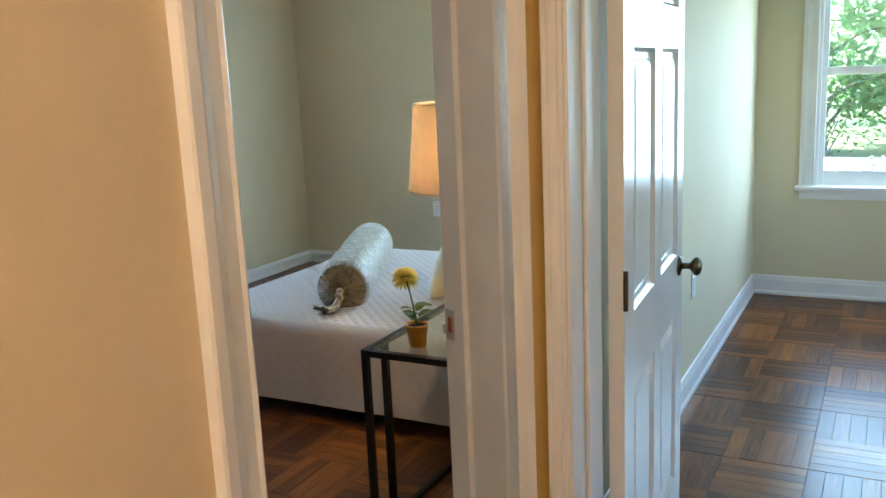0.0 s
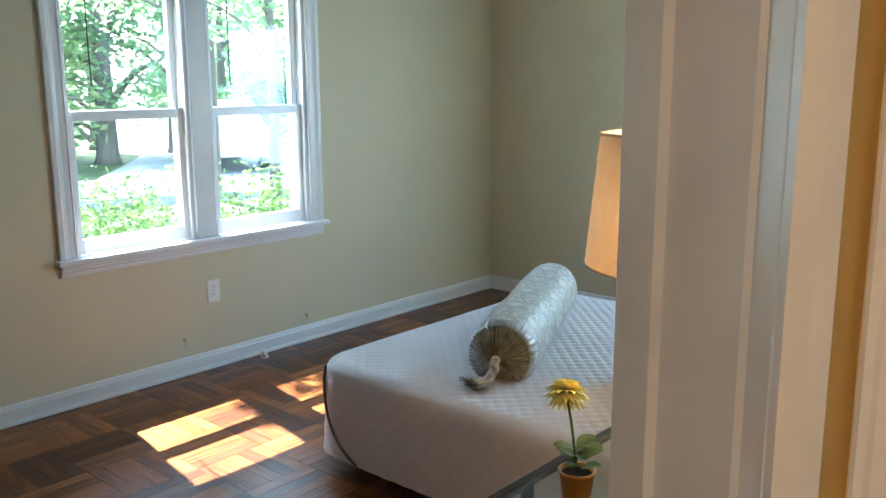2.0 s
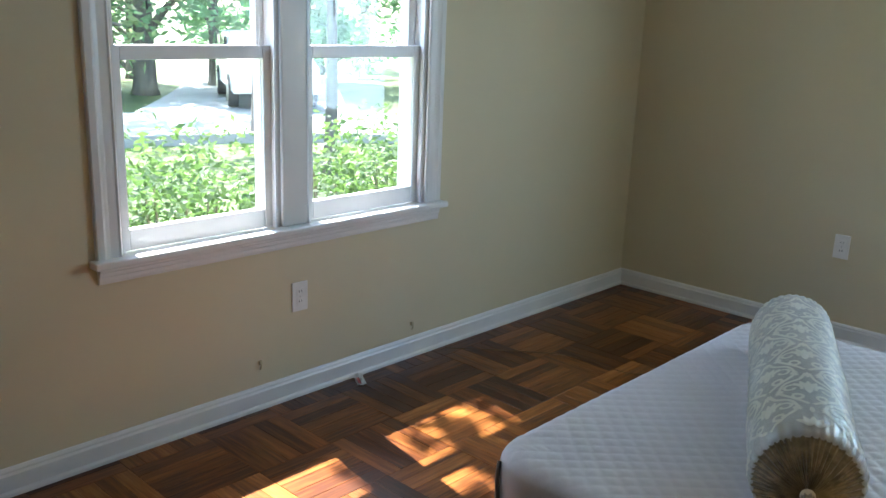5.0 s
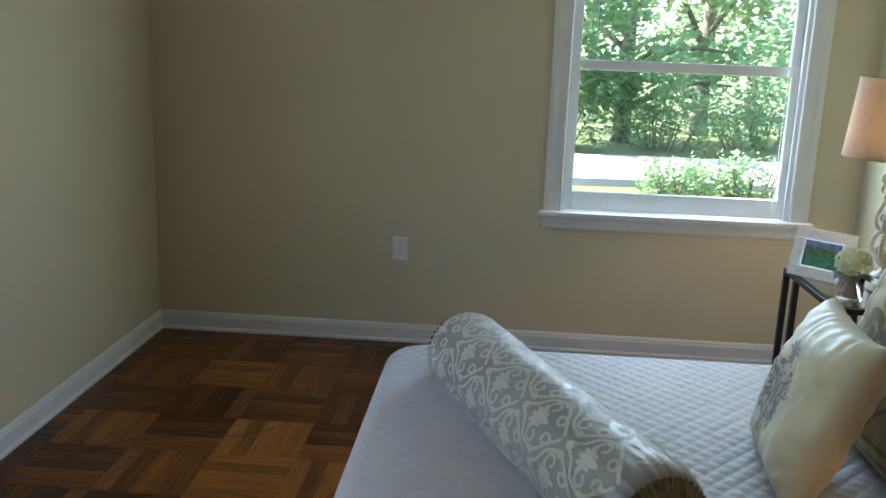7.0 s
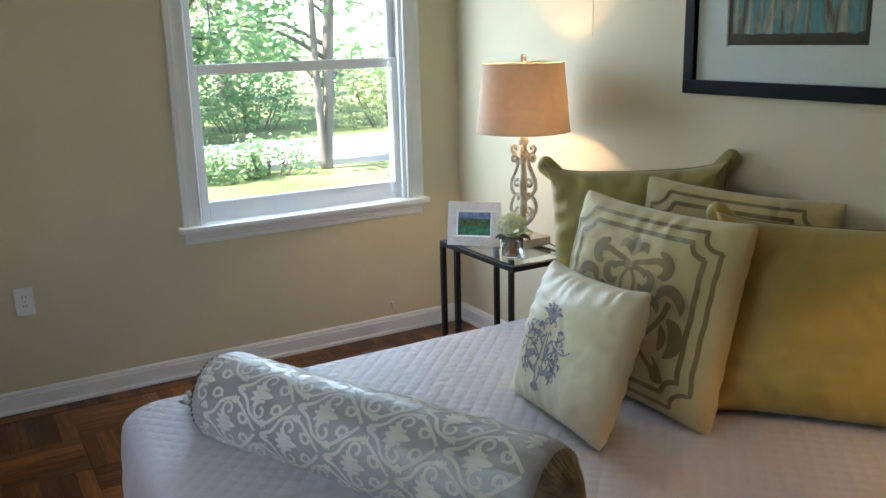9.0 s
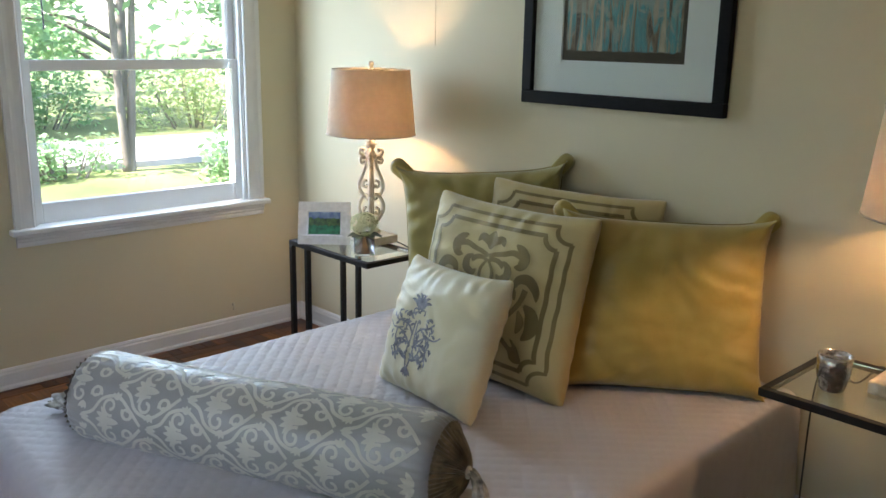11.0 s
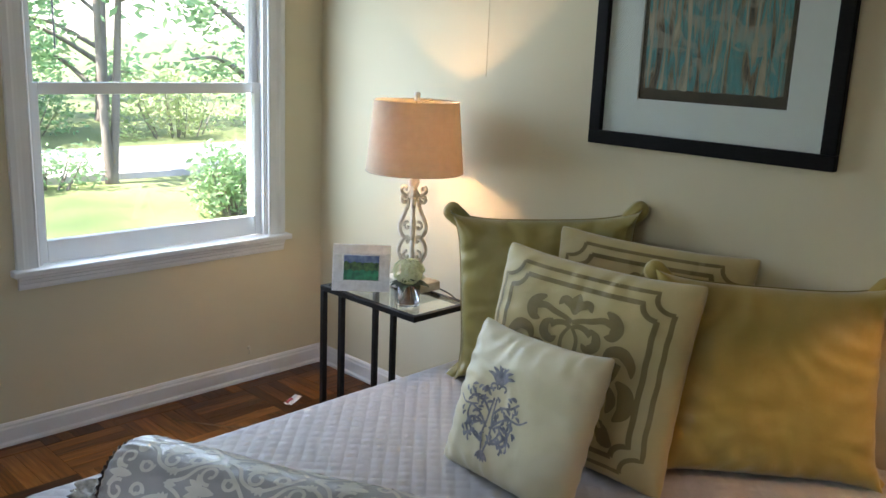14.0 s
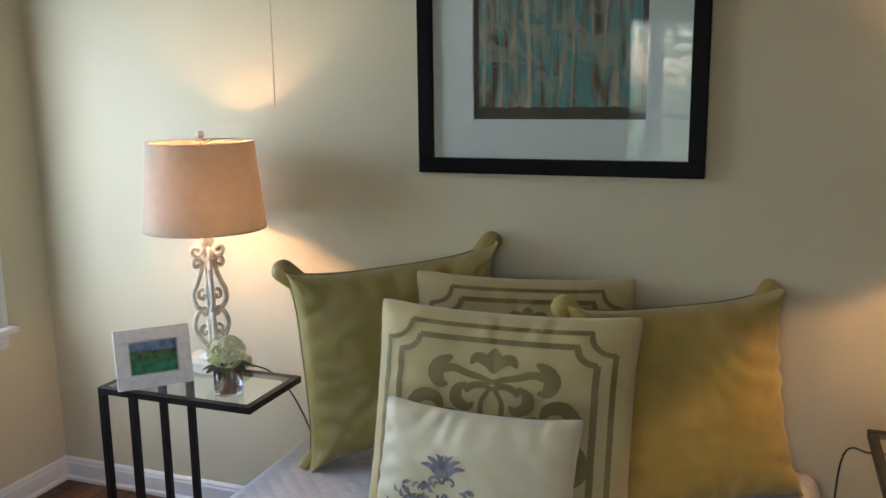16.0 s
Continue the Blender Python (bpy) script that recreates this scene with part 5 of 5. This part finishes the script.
def potted_flower():
    rnd = random.Random(8)
    p = thing("potted_flower", pose(2.948, -3.452, TZ + 0.001), "yellow flower in a small orange pot", "potted plant")
    part("pot", lathe([(0.026, 0), (0.028, 0.002), (0.036, 0.066), (0.038, 0.066), (0.039, 0.072), (0.034, 0.072), (0.033, 0.060), (0.0001, 0.058)], 28), ORANGE, p, smooth=True)
    part("soil", lathe([(0.0325, 0.058), (0.0325, 0.063), (0.0001, 0.066)], 20), SOIL, p)
    stem = spline([(0, 0, 0.06), (-0.012, 0.008, 0.11), (-0.034, 0.028, 0.155), (-0.068, 0.058, 0.205)], 6)
    part("stem", tube(stem, 0.0028, 7), LEAF, p, smooth=True)
    lv = bmesh.new()
    for k in range(9):
        a = k * 2.3 + 0.4
        leaf_blade(lv, (0.008 * math.cos(a), 0.008 * math.sin(a), 0.075 + 0.006 * k), (math.cos(a), math.sin(a), 0.65), (0, 0, 1), rnd.uniform(0.045, 0.070), 0.018)
    part("leaves", lv, LEAF, p)
    head = Matrix.Translation(stem[-1]) @ Vector((-0.30, 0.45, 0.80)).to_track_quat("Z", "Y").to_matrix().to_4x4()
    pt = bmesh.new()
    for ring, (n, tilt, l) in enumerate(((16, -24, 0.040), (18, 2, 0.046), (18, 26, 0.046), (16, 48, 0.043), (12, 66, 0.040), (8, 80, 0.036))):
        for k in range(n):
            a = 2 * math.pi * (k + 0.5 * (ring % 2)) / n
            way = Vector((math.cos(a) * math.cos(radians(tilt)), math.sin(a) * math.cos(radians(tilt)), math.sin(radians(tilt))))
            leaf_blade(pt, way * 0.004, way, Vector((0, 0, 1)) if tilt < 60 else Vector((math.sin(a), -math.cos(a), 0.2)), l, 0.0075)
    bmesh.ops.transform(pt, matrix=head, verts=pt.verts)
    part("petals", pt, PETAL, p, "pale yellow petals")
    cal = lathe([(0.0001, -0.012), (0.010, -0.008), (0.016, 0.002), (0.010, 0.006)], 16)
    bmesh.ops.transform(cal, matrix=head, verts=cal.verts)
    part("calyx", cal, LEAF, p, smooth=True)


potted_flower()


def scrap(m, label, w, l, mark):
    def f(u, v):
        return Vector(((u - 0.5) * w + 0.004 * noise.noise(Vector((v * 4, u, 1))), (v - 0.5) * l, 0.004 + 0.012 * abs(noise.noise(Vector((u * 3, v * 3, 7)))) + 0.010 * v * v))
    bm = sheet(f, 8, 10)
    ob = thing("paper_scrap", m, label, "litter")
    part("sheet", bm, PAPER, ob)
    mk = sheet(lambda u, v: f(0.15 + 0.35 * u, 0.1 + 0.5 * v) + Vector((0, 0, 0.002)), 4, 5)
    part("print", mk, mark, ob, "faded printed patch")


scrap(pose(0.062, -2.082, 0.0, rz=62), "crumpled paper scrap against the baseboard", 0.040, 0.105, RED_INK)
scrap(pose(2.910, -0.360, 0.0, rz=-68), "small torn wrapper on the parquet", 0.042, 0.095, RED_INK)


def framed_art():
    y0, y1, z0, z1 = -2.450, -1.585, 1.287, 2.180
    f = thing("framed_picture", pose(W, (y0 + y1) / 2, 0), "abstract picture in a black wood frame with wide pale mat", "framed picture")
    hw = (y1 - y0) / 2
    e, d = 0.047, 0.032
    for p, q, lo, hi in ((-hw, hw, z0, z0 + e), (-hw, hw, z1 - e, z1), (-hw, -hw + e, z0 + e, z1 - e), (hw - e, hw, z0 + e, z1 - e)):
        part("frame_rail", box(-d, -0.002, p, q, lo, hi, bevel=0.004), DARKWOOD, f)
    part("backing", box(-0.008, -0.003, -hw + e, hw - e, z0 + e, z1 - e), BROWN_PAPER, f)
    a0, a1, b0, b1 = -0.267, 0.258, 1.448, 2.020
    mt = bmesh.new()
    for p, q, lo, hi in ((-hw + e, hw - e, z0 + e, b0), (-hw + e, hw - e, b1, z1 - e), (-hw + e, a0, b0, b1), (a1, hw - e, b0, b1)):
        box(-0.012, -0.008, p, q, lo, hi, bm=mt)
    part("mat", mt, MATBOARD, f, "wide pale grey mat board")
    lip = bmesh.new()
    for p, q, lo, hi in ((a0, a1, b0, b0 + 0.004), (a0, a1, b1 - 0.004, b1), (a0, a0 + 0.004, b0, b1), (a1 - 0.004, a1, b0, b1)):
        box(-0.0095, -0.0081, p, q, lo, hi, bm=lip)
    part("mat_bevel", lip, WHITE, f)
    pt = bmesh.new()
    n = 50
    for k in range(n):
        ya, yb = a0 + 0.020 + (a1 - a0 - 0.040) * k / n, a0 + 0.020 + (a1 - a0 - 0.040) * (k + 1) / n
        za = b0 + 0.040 + 0.008 * noise.noise(Vector((k * 0.45, 0, 0)))
        zb = b0 + 0.040 + 0.008 * noise.noise(Vector(((k + 1) * 0.45, 0, 0)))
        vs = [pt.verts.new(q) for q in ((-0.0088, ya, za), (-0.0088, yb, zb), (-0.0088, yb, b1 - 0.03), (-0.0088, ya, b1 - 0.03))]
        pt.faces.new(vs)
    bmesh.ops.recalc_face_normals(pt, faces=pt.faces)
    part("painting", pt, PAINTING, f, "streaked turquoise and sand abstract painting")
    g = part("glazing", box(-0.017, -0.015, -hw + e - 0.004, hw - e + 0.004, z0 + e - 0.004, z1 - e + 0.004), PANE, f, "clear picture glass")
    g.visible_shadow = False


framed_art()
# the seam's shade is a thin brown strip laid on the wall
tagged(part("trim", box(W - 0.0012, W - 0.0002, -1.0580, -1.0555, 1.49, CEILING), flat("seam_shadow", (0.40, 0.34, 0.22), 0.8)), "thin dark strip for the shade of an upright wall seam", "wall seam", kind="structure")

# hall ceiling light, overhead
hl = thing("ceiling_light", pose(4.0, -6.6, CEILING), "frosted flush ceiling light in the hall", "ceiling light")
part("canopy", lathe([(0.0001, 0), (0.10, 0), (0.10, -0.02), (0.085, -0.03), (0.0001, -0.03)][::-1], 24), BRONZE, hl)
dome = part("dome", lathe([(0.13, -0.03), (0.125, -0.06), (0.09, -0.09), (0.0001, -0.105)][::-1], 28), clear_glass("frosted_glass", (1, 0.95, 0.88), 0.5), hl, smooth=True)
dome.visible_shadow = False
bulb("hall_light", (4.0, -6.6, CEILING - 0.14), HALL_POWER, 0.10, (1.0, 0.71, 0.46))


# ---- outdoors ----
def ground():
    bm = bmesh.new()
    n = 40
    xs = [math.copysign(abs(k / n) ** 3 * 900 + abs(k / n) * 25, k) for k in range(-n, n + 1)]
    vs = [[bm.verts.new((x, y, GROUND + (0.10 * noise.noise(Vector((x * 0.06, y * 0.06, 0))) if max(abs(x), abs(y)) > 8 else 0))) for y in xs] for x in xs]
    for i in range(len(xs) - 1):
        for j in range(len(xs) - 1):
            bm.faces.new((vs[i][j], vs[i + 1][j], vs[i + 1][j + 1], vs[i][j + 1]))
    return tagged(part("ground", bm, GRASS, smooth=True), "sunlit patchy lawn round the house", "ground", kind="structure")


ground()


def ribbon(name, pts, half, label):
    bm = bmesh.new()
    line = [Vector((x, y, 0)) for x, y in pts]
    line = spline(line, 8)
    rows = []
    for i, p in enumerate(line):
        way = (line[min(i + 1, len(line) - 1)] - line[max(i - 1, 0)]).normalized()
        side = Vector((-way.y, way.x, 0)) * half
        rows.append([bm.verts.new((p + side * s) + Vector((0, 0, GROUND + z))) for s, z in ((-1.02, -0.15), (-1, 0.13), (0, 0.15), (1, 0.13), (1.02, -0.15))])
    for a, b in zip(rows, rows[1:]):
        for k in range(4):
            bm.faces.new((a[k], a[k + 1], b[k + 1], b[k]))
    bmesh.ops.recalc_face_normals(bm, faces=bm.faces)
    tagged(part(name, bm, ROAD), label, "road", kind="structure")


ribbon("road", [(-13.5, -60), (-13, -20), (-12, 0), (-9, 7.0), (-3, 10.2), (2.5, 10.9), (8, 10.9), (25, 9.5), (60, 4)], 1.6, "pale sunlit asphalt road curving round the lot")


def leaf_cloud(rnd, spots, count, size, flat_share=0.5):
    """Small folded leaves scattered round many spots (x, y, z, radius)."""
    vs, fs = [], []
    total = sum(r ** 2 for *_, r in spots)
    for x, y, z, r in spots:
        for _ in range(max(3, int(count * r * r / total))):
            d = Vector((rnd.gauss(0, 1), rnd.gauss(0, 1), rnd.gauss(0, 0.75))).normalized() * r * rnd.uniform(0.25, 1.0) ** 0.5
            p = Vector((x, y, z)) + d
            a = Vector((rnd.gauss(0, 1), rnd.gauss(0, 1), rnd.gauss(0, flat_share))).normalized()
            b = a.orthogonal().normalized()
            b.rotate(Matrix.Rotation(rnd.uniform(0, 6.28), 3, a))
            s = size * rnd.uniform(0.6, 1.4)
            k = len(vs)
            vs += [p - a * s, p + b * s * 0.42, p + a * s, p - b * s * 0.42]
            fs.append((k, k + 1, k + 2, k + 3))
    return vs, fs


def cloud_part(name, vs, fs, mat, parent, label=""):
    me = bpy.data.meshes.new(name)
    me.from_pydata([tuple(v) for v in vs], [], fs)
    me.materials.append(mat)
    ob = new(name, me)
    ob.parent = parent
    if label:
        ob["label"] = label
    return ob


def tree(x, y, height, girth, crown, seed, leaves=2600, lean=0.0, twin=False, mat=None, label="leafy tree with grey trunk", low=0.35, size=0.17, shade_bough=None):
    rnd = random.Random(seed)
    t = thing("tree", pose(x, y, GROUND - 0.05), label, "tree", group="trees round the house")
    bm = bmesh.new()
    spots = []
    for fork in range(2 if twin else 1):
        s = (-1, 1)[fork] * 0.09 if twin else 0
        top = Vector((lean + s * height * 0.9, rnd.uniform(-0.3, 0.3), height * 0.85))
        line = spline([(s * 0.15, 0, 0), (s * 1.2 + lean * 0.1, 0.03, height * 0.15), (lean * 0.35 + s * 3, rnd.uniform(-0.1, 0.1), height * 0.45), tuple(top)], 6)
        rad = [girth * (1.25 if i == 0 else 1) * (1 - 0.8 * i / len(line)) for i in range(len(line))]
        tube(line, rad, 9, bm=bm)
        for k in range(9):
            i = int(len(line) * (low + (0.95 - low) * k / 9))
            p = line[min(i, len(line) - 2)]
            a = rnd.uniform(0, 6.28)
            l = crown * rnd.uniform(0.55, 1.0)
            q = p + Vector((math.cos(a) * l, math.sin(a) * l, l * rnd.uniform(0.15, 0.6)))
            mid = (p + q) / 2 + Vector((0, 0, 0.12 * l))
            r0 = rad[min(i, len(rad) - 1)] * 0.5
            tube(spline([p, mid, q], 4), [r0 * (1 - 0.09 * j) for j in range(9)], 6, bm=bm)
            for e in range(4):
                f = rnd.uniform(0.45, 1.05)
                c = p.lerp(q, f) + Vector((rnd.uniform(-0.5, 0.5), rnd.uniform(-0.5, 0.5), rnd.uniform(-0.3, 0.4)))
                spots.append((*c, rnd.uniform(0.35, 0.75) * crown * 0.42))
        for e in range(6):
            spots.append((top.x + rnd.uniform(-0.6, 0.6) * crown * 0.6, top.y + rnd.uniform(-0.6, 0.6) * crown * 0.6, top.z + rnd.uniform(-0.3, 0.5), crown * 0.32))
    # an added limb out of view, placed to dapple the sun on the floor
    if shade_bough:
        tip = Vector(shade_bough) - Vector((x, y, GROUND - 0.05))
        start = Vector((lean * 0.35, 0, height * 0.5))
        tube(spline([start, start.lerp(tip, 0.5) + Vector((0, 0, 0.3)), tip], 6), [0.05 - 0.0035 * j for j in range(13)], 6, bm=bm)
        for e in range(16):
            c = tip + Vector((rnd.uniform(-0.6, 0.6), rnd.uniform(-0.30, 0.70), rnd.uniform(-1.0, 0.8)))
            spots.append((*c, rnd.uniform(0.28, 0.42)))
    part("trunk", bm, BARK, t, smooth=True)
    vs, fs = leaf_cloud(rnd, spots, leaves, size)
    cloud_part("crown", vs, fs, mat or FOLIAGE, t)
    return t


def shrub(x, y, rx, ry, h, seed, leaves=1500, mat=None, label="bushy green shrub on the lawn", name="shrub", size=0.065):
    rnd = random.Random(seed)
    s = thing(name, pose(x, y, GROUND), label, "shrub", group="shrubs in the garden")
    stems = bmesh.new()
    spots = []
    for k in range(14):
        px, py = rnd.uniform(-1, 1) * rx * 0.8, rnd.uniform(-1, 1) * ry * 0.8
        top = h * rnd.uniform(0.62, 0.88)
        tube([(px * 0.5, py * 0.5, -0.05), (px * 0.8, py * 0.8, top * 0.5), (px, py, top)], [0.02, 0.014, 0.006], 5, bm=stems)
        spots.append((px, py, top, 0.30 * h + 0.08))
        spots.append((px * 1.1, py * 1.1, top * 0.5, 0.30 * h + 0.08))
    part("stems", stems, BARK, s)
    vs, fs = leaf_cloud(rnd, spots, leaves, size)
    cloud_part("leaves", vs, fs, mat or FOLIAGE, s)


# trees seen through the single window
tree(6.40, 9.1, 9.5, 0.078, 2.6, 11, 3200, lean=0.3, twin=True, label="twin-stemmed tree beside the road", low=0.5, size=0.11)
for k, (x, y, h, g, c) in enumerate([(4.4, 16.2, 9, 0.24, 3.0), (6.6, 18.5, 11, 0.26, 3.2), (10.5, 18.5, 8, 0.20, 3.0), (14.0, 17.0, 10, 0.24, 3.2), (0.6, 17, 10, 0.24, 3.2), (17, 15.5, 9, 0.22, 3.2),
                                     (4.6, 27, 12, 0.3, 4.0), (10.5, 28, 13, 0.3, 4.2), (-3, 24, 11, 0.26, 3.6), (20, 23, 12, 0.3, 4.0), (0.6, 14.0, 6.5, 0.13, 2.3), (2.9, 14.2, 6.0, 0.12, 2.2)]):
    tree(x, y, h, g, c, 30 + k, 4200, lean=0.3 * math.sin(k), mat=FOLIAGE_PALE if k % 3 == 1 else FOLIAGE, low=0.22, size=0.12)
for k, (x, y, rx, ry, h) in enumerate([(4.25, 8.95, 0.55, 0.40, 0.50), (2.4, 13.6, 1.5, 0.6, 1.5), (5.35, 9.0, 0.75, 0.40, 0.58), (10.4, 14.4, 1.7, 0.7, 1.35), (13.4, 13.8, 1.6, 0.8, 1.3), (6.75, 6.2, 0.5, 0.5, 0.80), (7.2, 15.6, 1.5, 0.7, 1.2), (9.6, 5.0, 0.7, 0.6, 0.9), (5.0, 14.8, 1.3, 0.7, 1.3)]):
    shrub(x, y, rx, ry, h, 60 + k, 900 if k in (0, 2) else 1700, HEDGE if k == 1 else FOLIAGE_PALE if k in (3, 7) else FOLIAGE, size=0.05 if k < 3 or k == 5 else 0.065)

# trees and hedge seen through the twin window
for k, (x, y, h, g, c) in enumerate([(-9.6, 4.1, 10, 0.16, 2.6), (-6.4, 3.0, 9, 0.10, 2.2), (-9.2, -0.8, 9, 0.20, 2.6), (-17, 3.0, 11, 0.3, 3.6), (-17, 6.0, 12, 0.3, 3.8), (-17.5, -2.5, 10, 0.28, 3.4),
                                     (-24, 19, 12, 0.3, 4.0), (-15.8, 15, 10, 0.26, 3.4), (-22, -7, 12, 0.3, 4.0), (-24, 5, 13, 0.3, 4.4), (-8.5, 15, 10, 0.24, 3.2)]):
    tree(x, y, h, g, c, 80 + k, 4200, lean=0.25 * math.cos(k), mat=FOLIAGE_PALE if k % 3 == 0 else FOLIAGE, low=0.30 if k > 2 else 0.5, size=0.12 if k > 2 else 0.085, shade_bough=(-3.3, -1.35, 6.6) if k == 1 else None)
for k, (x, y, rx, ry, h) in enumerate([(-1.75, -0.55, 0.42, 0.75, 1.30), (-1.75, 0.75, 0.42, 0.75, 1.30), (-2.0, 2.0, 0.45, 0.7, 1.32), (-1.8, -1.85, 0.42, 0.70, 1.26), (-2.1, -3.2, 0.40, 0.60, 1.15), (-8.0, -0.6, 0.8, 0.7, 0.9), (-16, 0.4, 1.4, 0.9, 1.2)]):
    shrub(x, y, rx, ry, h, 120 + k, 7000 if k < 5 else 1500, HEDGE if k < 5 else FOLIAGE, "clipped green hedge outside the window" if k < 5 else "bushy green shrub on the lawn", "hedge" if k < 5 else "shrub", 0.028 if k < 5 else 0.065)


for k, (x, y, h, c) in enumerate([(-17.5, 8.2, 8, 2.8), (-19.0, 10.8, 9, 3.0), (-20.0, 13.6, 9, 3.0), (-21.5, 8.0, 10, 3.4), (-16.0, 17.5, 8, 2.8), (-18.5, 4.6, 8, 2.8)]):
    tree(x, y, h, 0.20, c, 160 + k, 5200, lean=0.3 * math.sin(2.0 * k), low=0.10, size=0.13, label="leafy tree with low boughs across the road")


def parked_car(m):
    c = thing("parked_car", m, "white parked estate car at the roadside", "car")
    prof = [(-2.2, 0.32), (-2.25, 0.75), (-2.05, 0.98), (-1.55, 1.45), (0.35, 1.48), (1.10, 1.02), (2.05, 0.86), (2.22, 0.62), (2.2, 0.32)]
    bm = bmesh.new()
    sides = [[bm.verts.new((x, y * (0.86 if z > 1.2 else 1), z)) for x, z in prof] for y in (-0.86, 0.86)]
    n = len(prof)
    for k in range(n):
        bm.faces.new((sides[0][k], sides[0][(k + 1) % n], sides[1][(k + 1) % n], sides[1][k]))
    bm.faces.new(sides[0])
    bm.faces.new(sides[1])
    bmesh.ops.recalc_face_normals(bm, faces=bm.faces)
    bmesh.ops.bevel(bm, geom=bm.edges[:], offset=0.05, segments=2, profile=0.5, affect="EDGES")
    part("body", bm, CARPAINT, c, smooth=False)
    for y in (-0.87, 0.87):
        for x0, x1 in ((-1.45, -0.55), (-0.45, 0.45)):
            part("window", box(x0, x1, *sorted((y * 0.94, y * 0.99)), 1.05, 1.36, bevel=0.01), CARGLASS, c, "dark side window")
        for x in (-1.4, 1.4):
            w = part("wheel", tube([(x, y * 0.80, 0.33), (x, y * 1.02, 0.33)], 0.33, 24), TYRE, c, "black rubber tyre")
            part("rim", tube([(x, y * 1.02, 0.33), (x, y * 1.04, 0.33)], 0.20, 16), STEEL, w, "silver wheel rim")


ribbon("driveway", [(-11.0, 4.6), (-15, 7.8), (-20, 11.4), (-27, 15.5)], 2.0, "pale sunlit driveway across the road")
parked_car(pose(-13.6, 7.0, GROUND + 0.16, rz=-28))


# ---- parquet, block by block ----
BLOCK, FINGERS = 0.302, 5


def block_verts(cx, cy, turned):
    """Five bevelled strips that fill one square."""
    vs, fs = [], []
    w = BLOCK / FINGERS
    g, e = 0.0004, 0.0009
    for k in range(FINGERS):
        x0, x1 = -BLOCK / 2 + g, BLOCK / 2 - g
        y0, y1 = -BLOCK / 2 + k * w + g, -BLOCK / 2 + (k + 1) * w - g
        b = len(vs)
        ring = [(x0, y0, -0.004), (x1, y0, -0.004), (x1, y1, -0.004), (x0, y1, -0.004), (x0, y0, -e), (x1, y0, -e), (x1, y1, -e), (x0, y1, -e),
                (x0 + e, y0 + e, 0), (x1 - e, y0 + e, 0), (x1 - e, y1 - e, 0), (x0 + e, y1 - e, 0)]
        vs += [(cx + x, cy + y, z) for x, y, z in ring]
        for o in (0, 4):
            for q in range(4):
                fs.append((b + o + q, b + o + (q + 1) % 4, b + o + 4 + (q + 1) % 4, b + o + 4 + q))
        fs.append((b + 8, b + 9, b + 10, b + 11))
    return vs, fs


def parquet():
    vs, fs = block_verts(0, 0, False)
    me = bpy.data.meshes.new("parquet_block")
    me.from_pydata(vs, [], fs)
    me.materials.append(OAK)
    rest = {0: ([], []), 1: ([], [])}
    count = 0
    x_first, y_first = -0.20, -0.10
    spots = []
    for i in range(24):
        for j in range(27):
            cx, cy = x_first + BLOCK * (i + 0.5), y_first - BLOCK * (j - 0.5)
            if cx > 6.75 or cy < -7.9 or (cx > 4.85 and cy < -4.3):
                continue
            spots.append((i, j, cx, cy))
    for i, j, cx, cy in spots:
        odd = (i + j) % 2
        inside = -0.16 < cx < W + 0.06 and -4.8 < cy < 0.16
        second = OWALL - 0.1 < cx < 4.7 and -3.4 < cy < 0.16
        if (inside or second) and count < 298:
            ob = new("parquet_block", me)
            ob.parent = floor
            ob.matrix_basis = pose(cx, cy, 0.0006 * math.sin(i * 12.9 + j * 78.2), rz=90 if odd else 0)
            count += 1
        else:
            # turned blocks lie in an object that is itself turned
            px, py = (cy, -cx) if odd else (cx, cy)
            a, b = block_verts(px, py, odd)
            k = len(rest[odd][0])
            rest[odd][0].extend(a)
            rest[odd][1].extend(tuple(q + k for q in f) for f in b)
    for odd, (vs, fs) in rest.items():
        mesh = bpy.data.meshes.new("parquet_rest")
        mesh.from_pydata(vs, [], fs)
        mesh.materials.append(OAK)
        ob = tagged(new("parquet_rest", mesh), "oak parquet strips further off", kind="stuff")
        ob.parent = floor
        ob.matrix_basis = pose(0, 0, 0, rz=90 if odd else 0)


parquet()
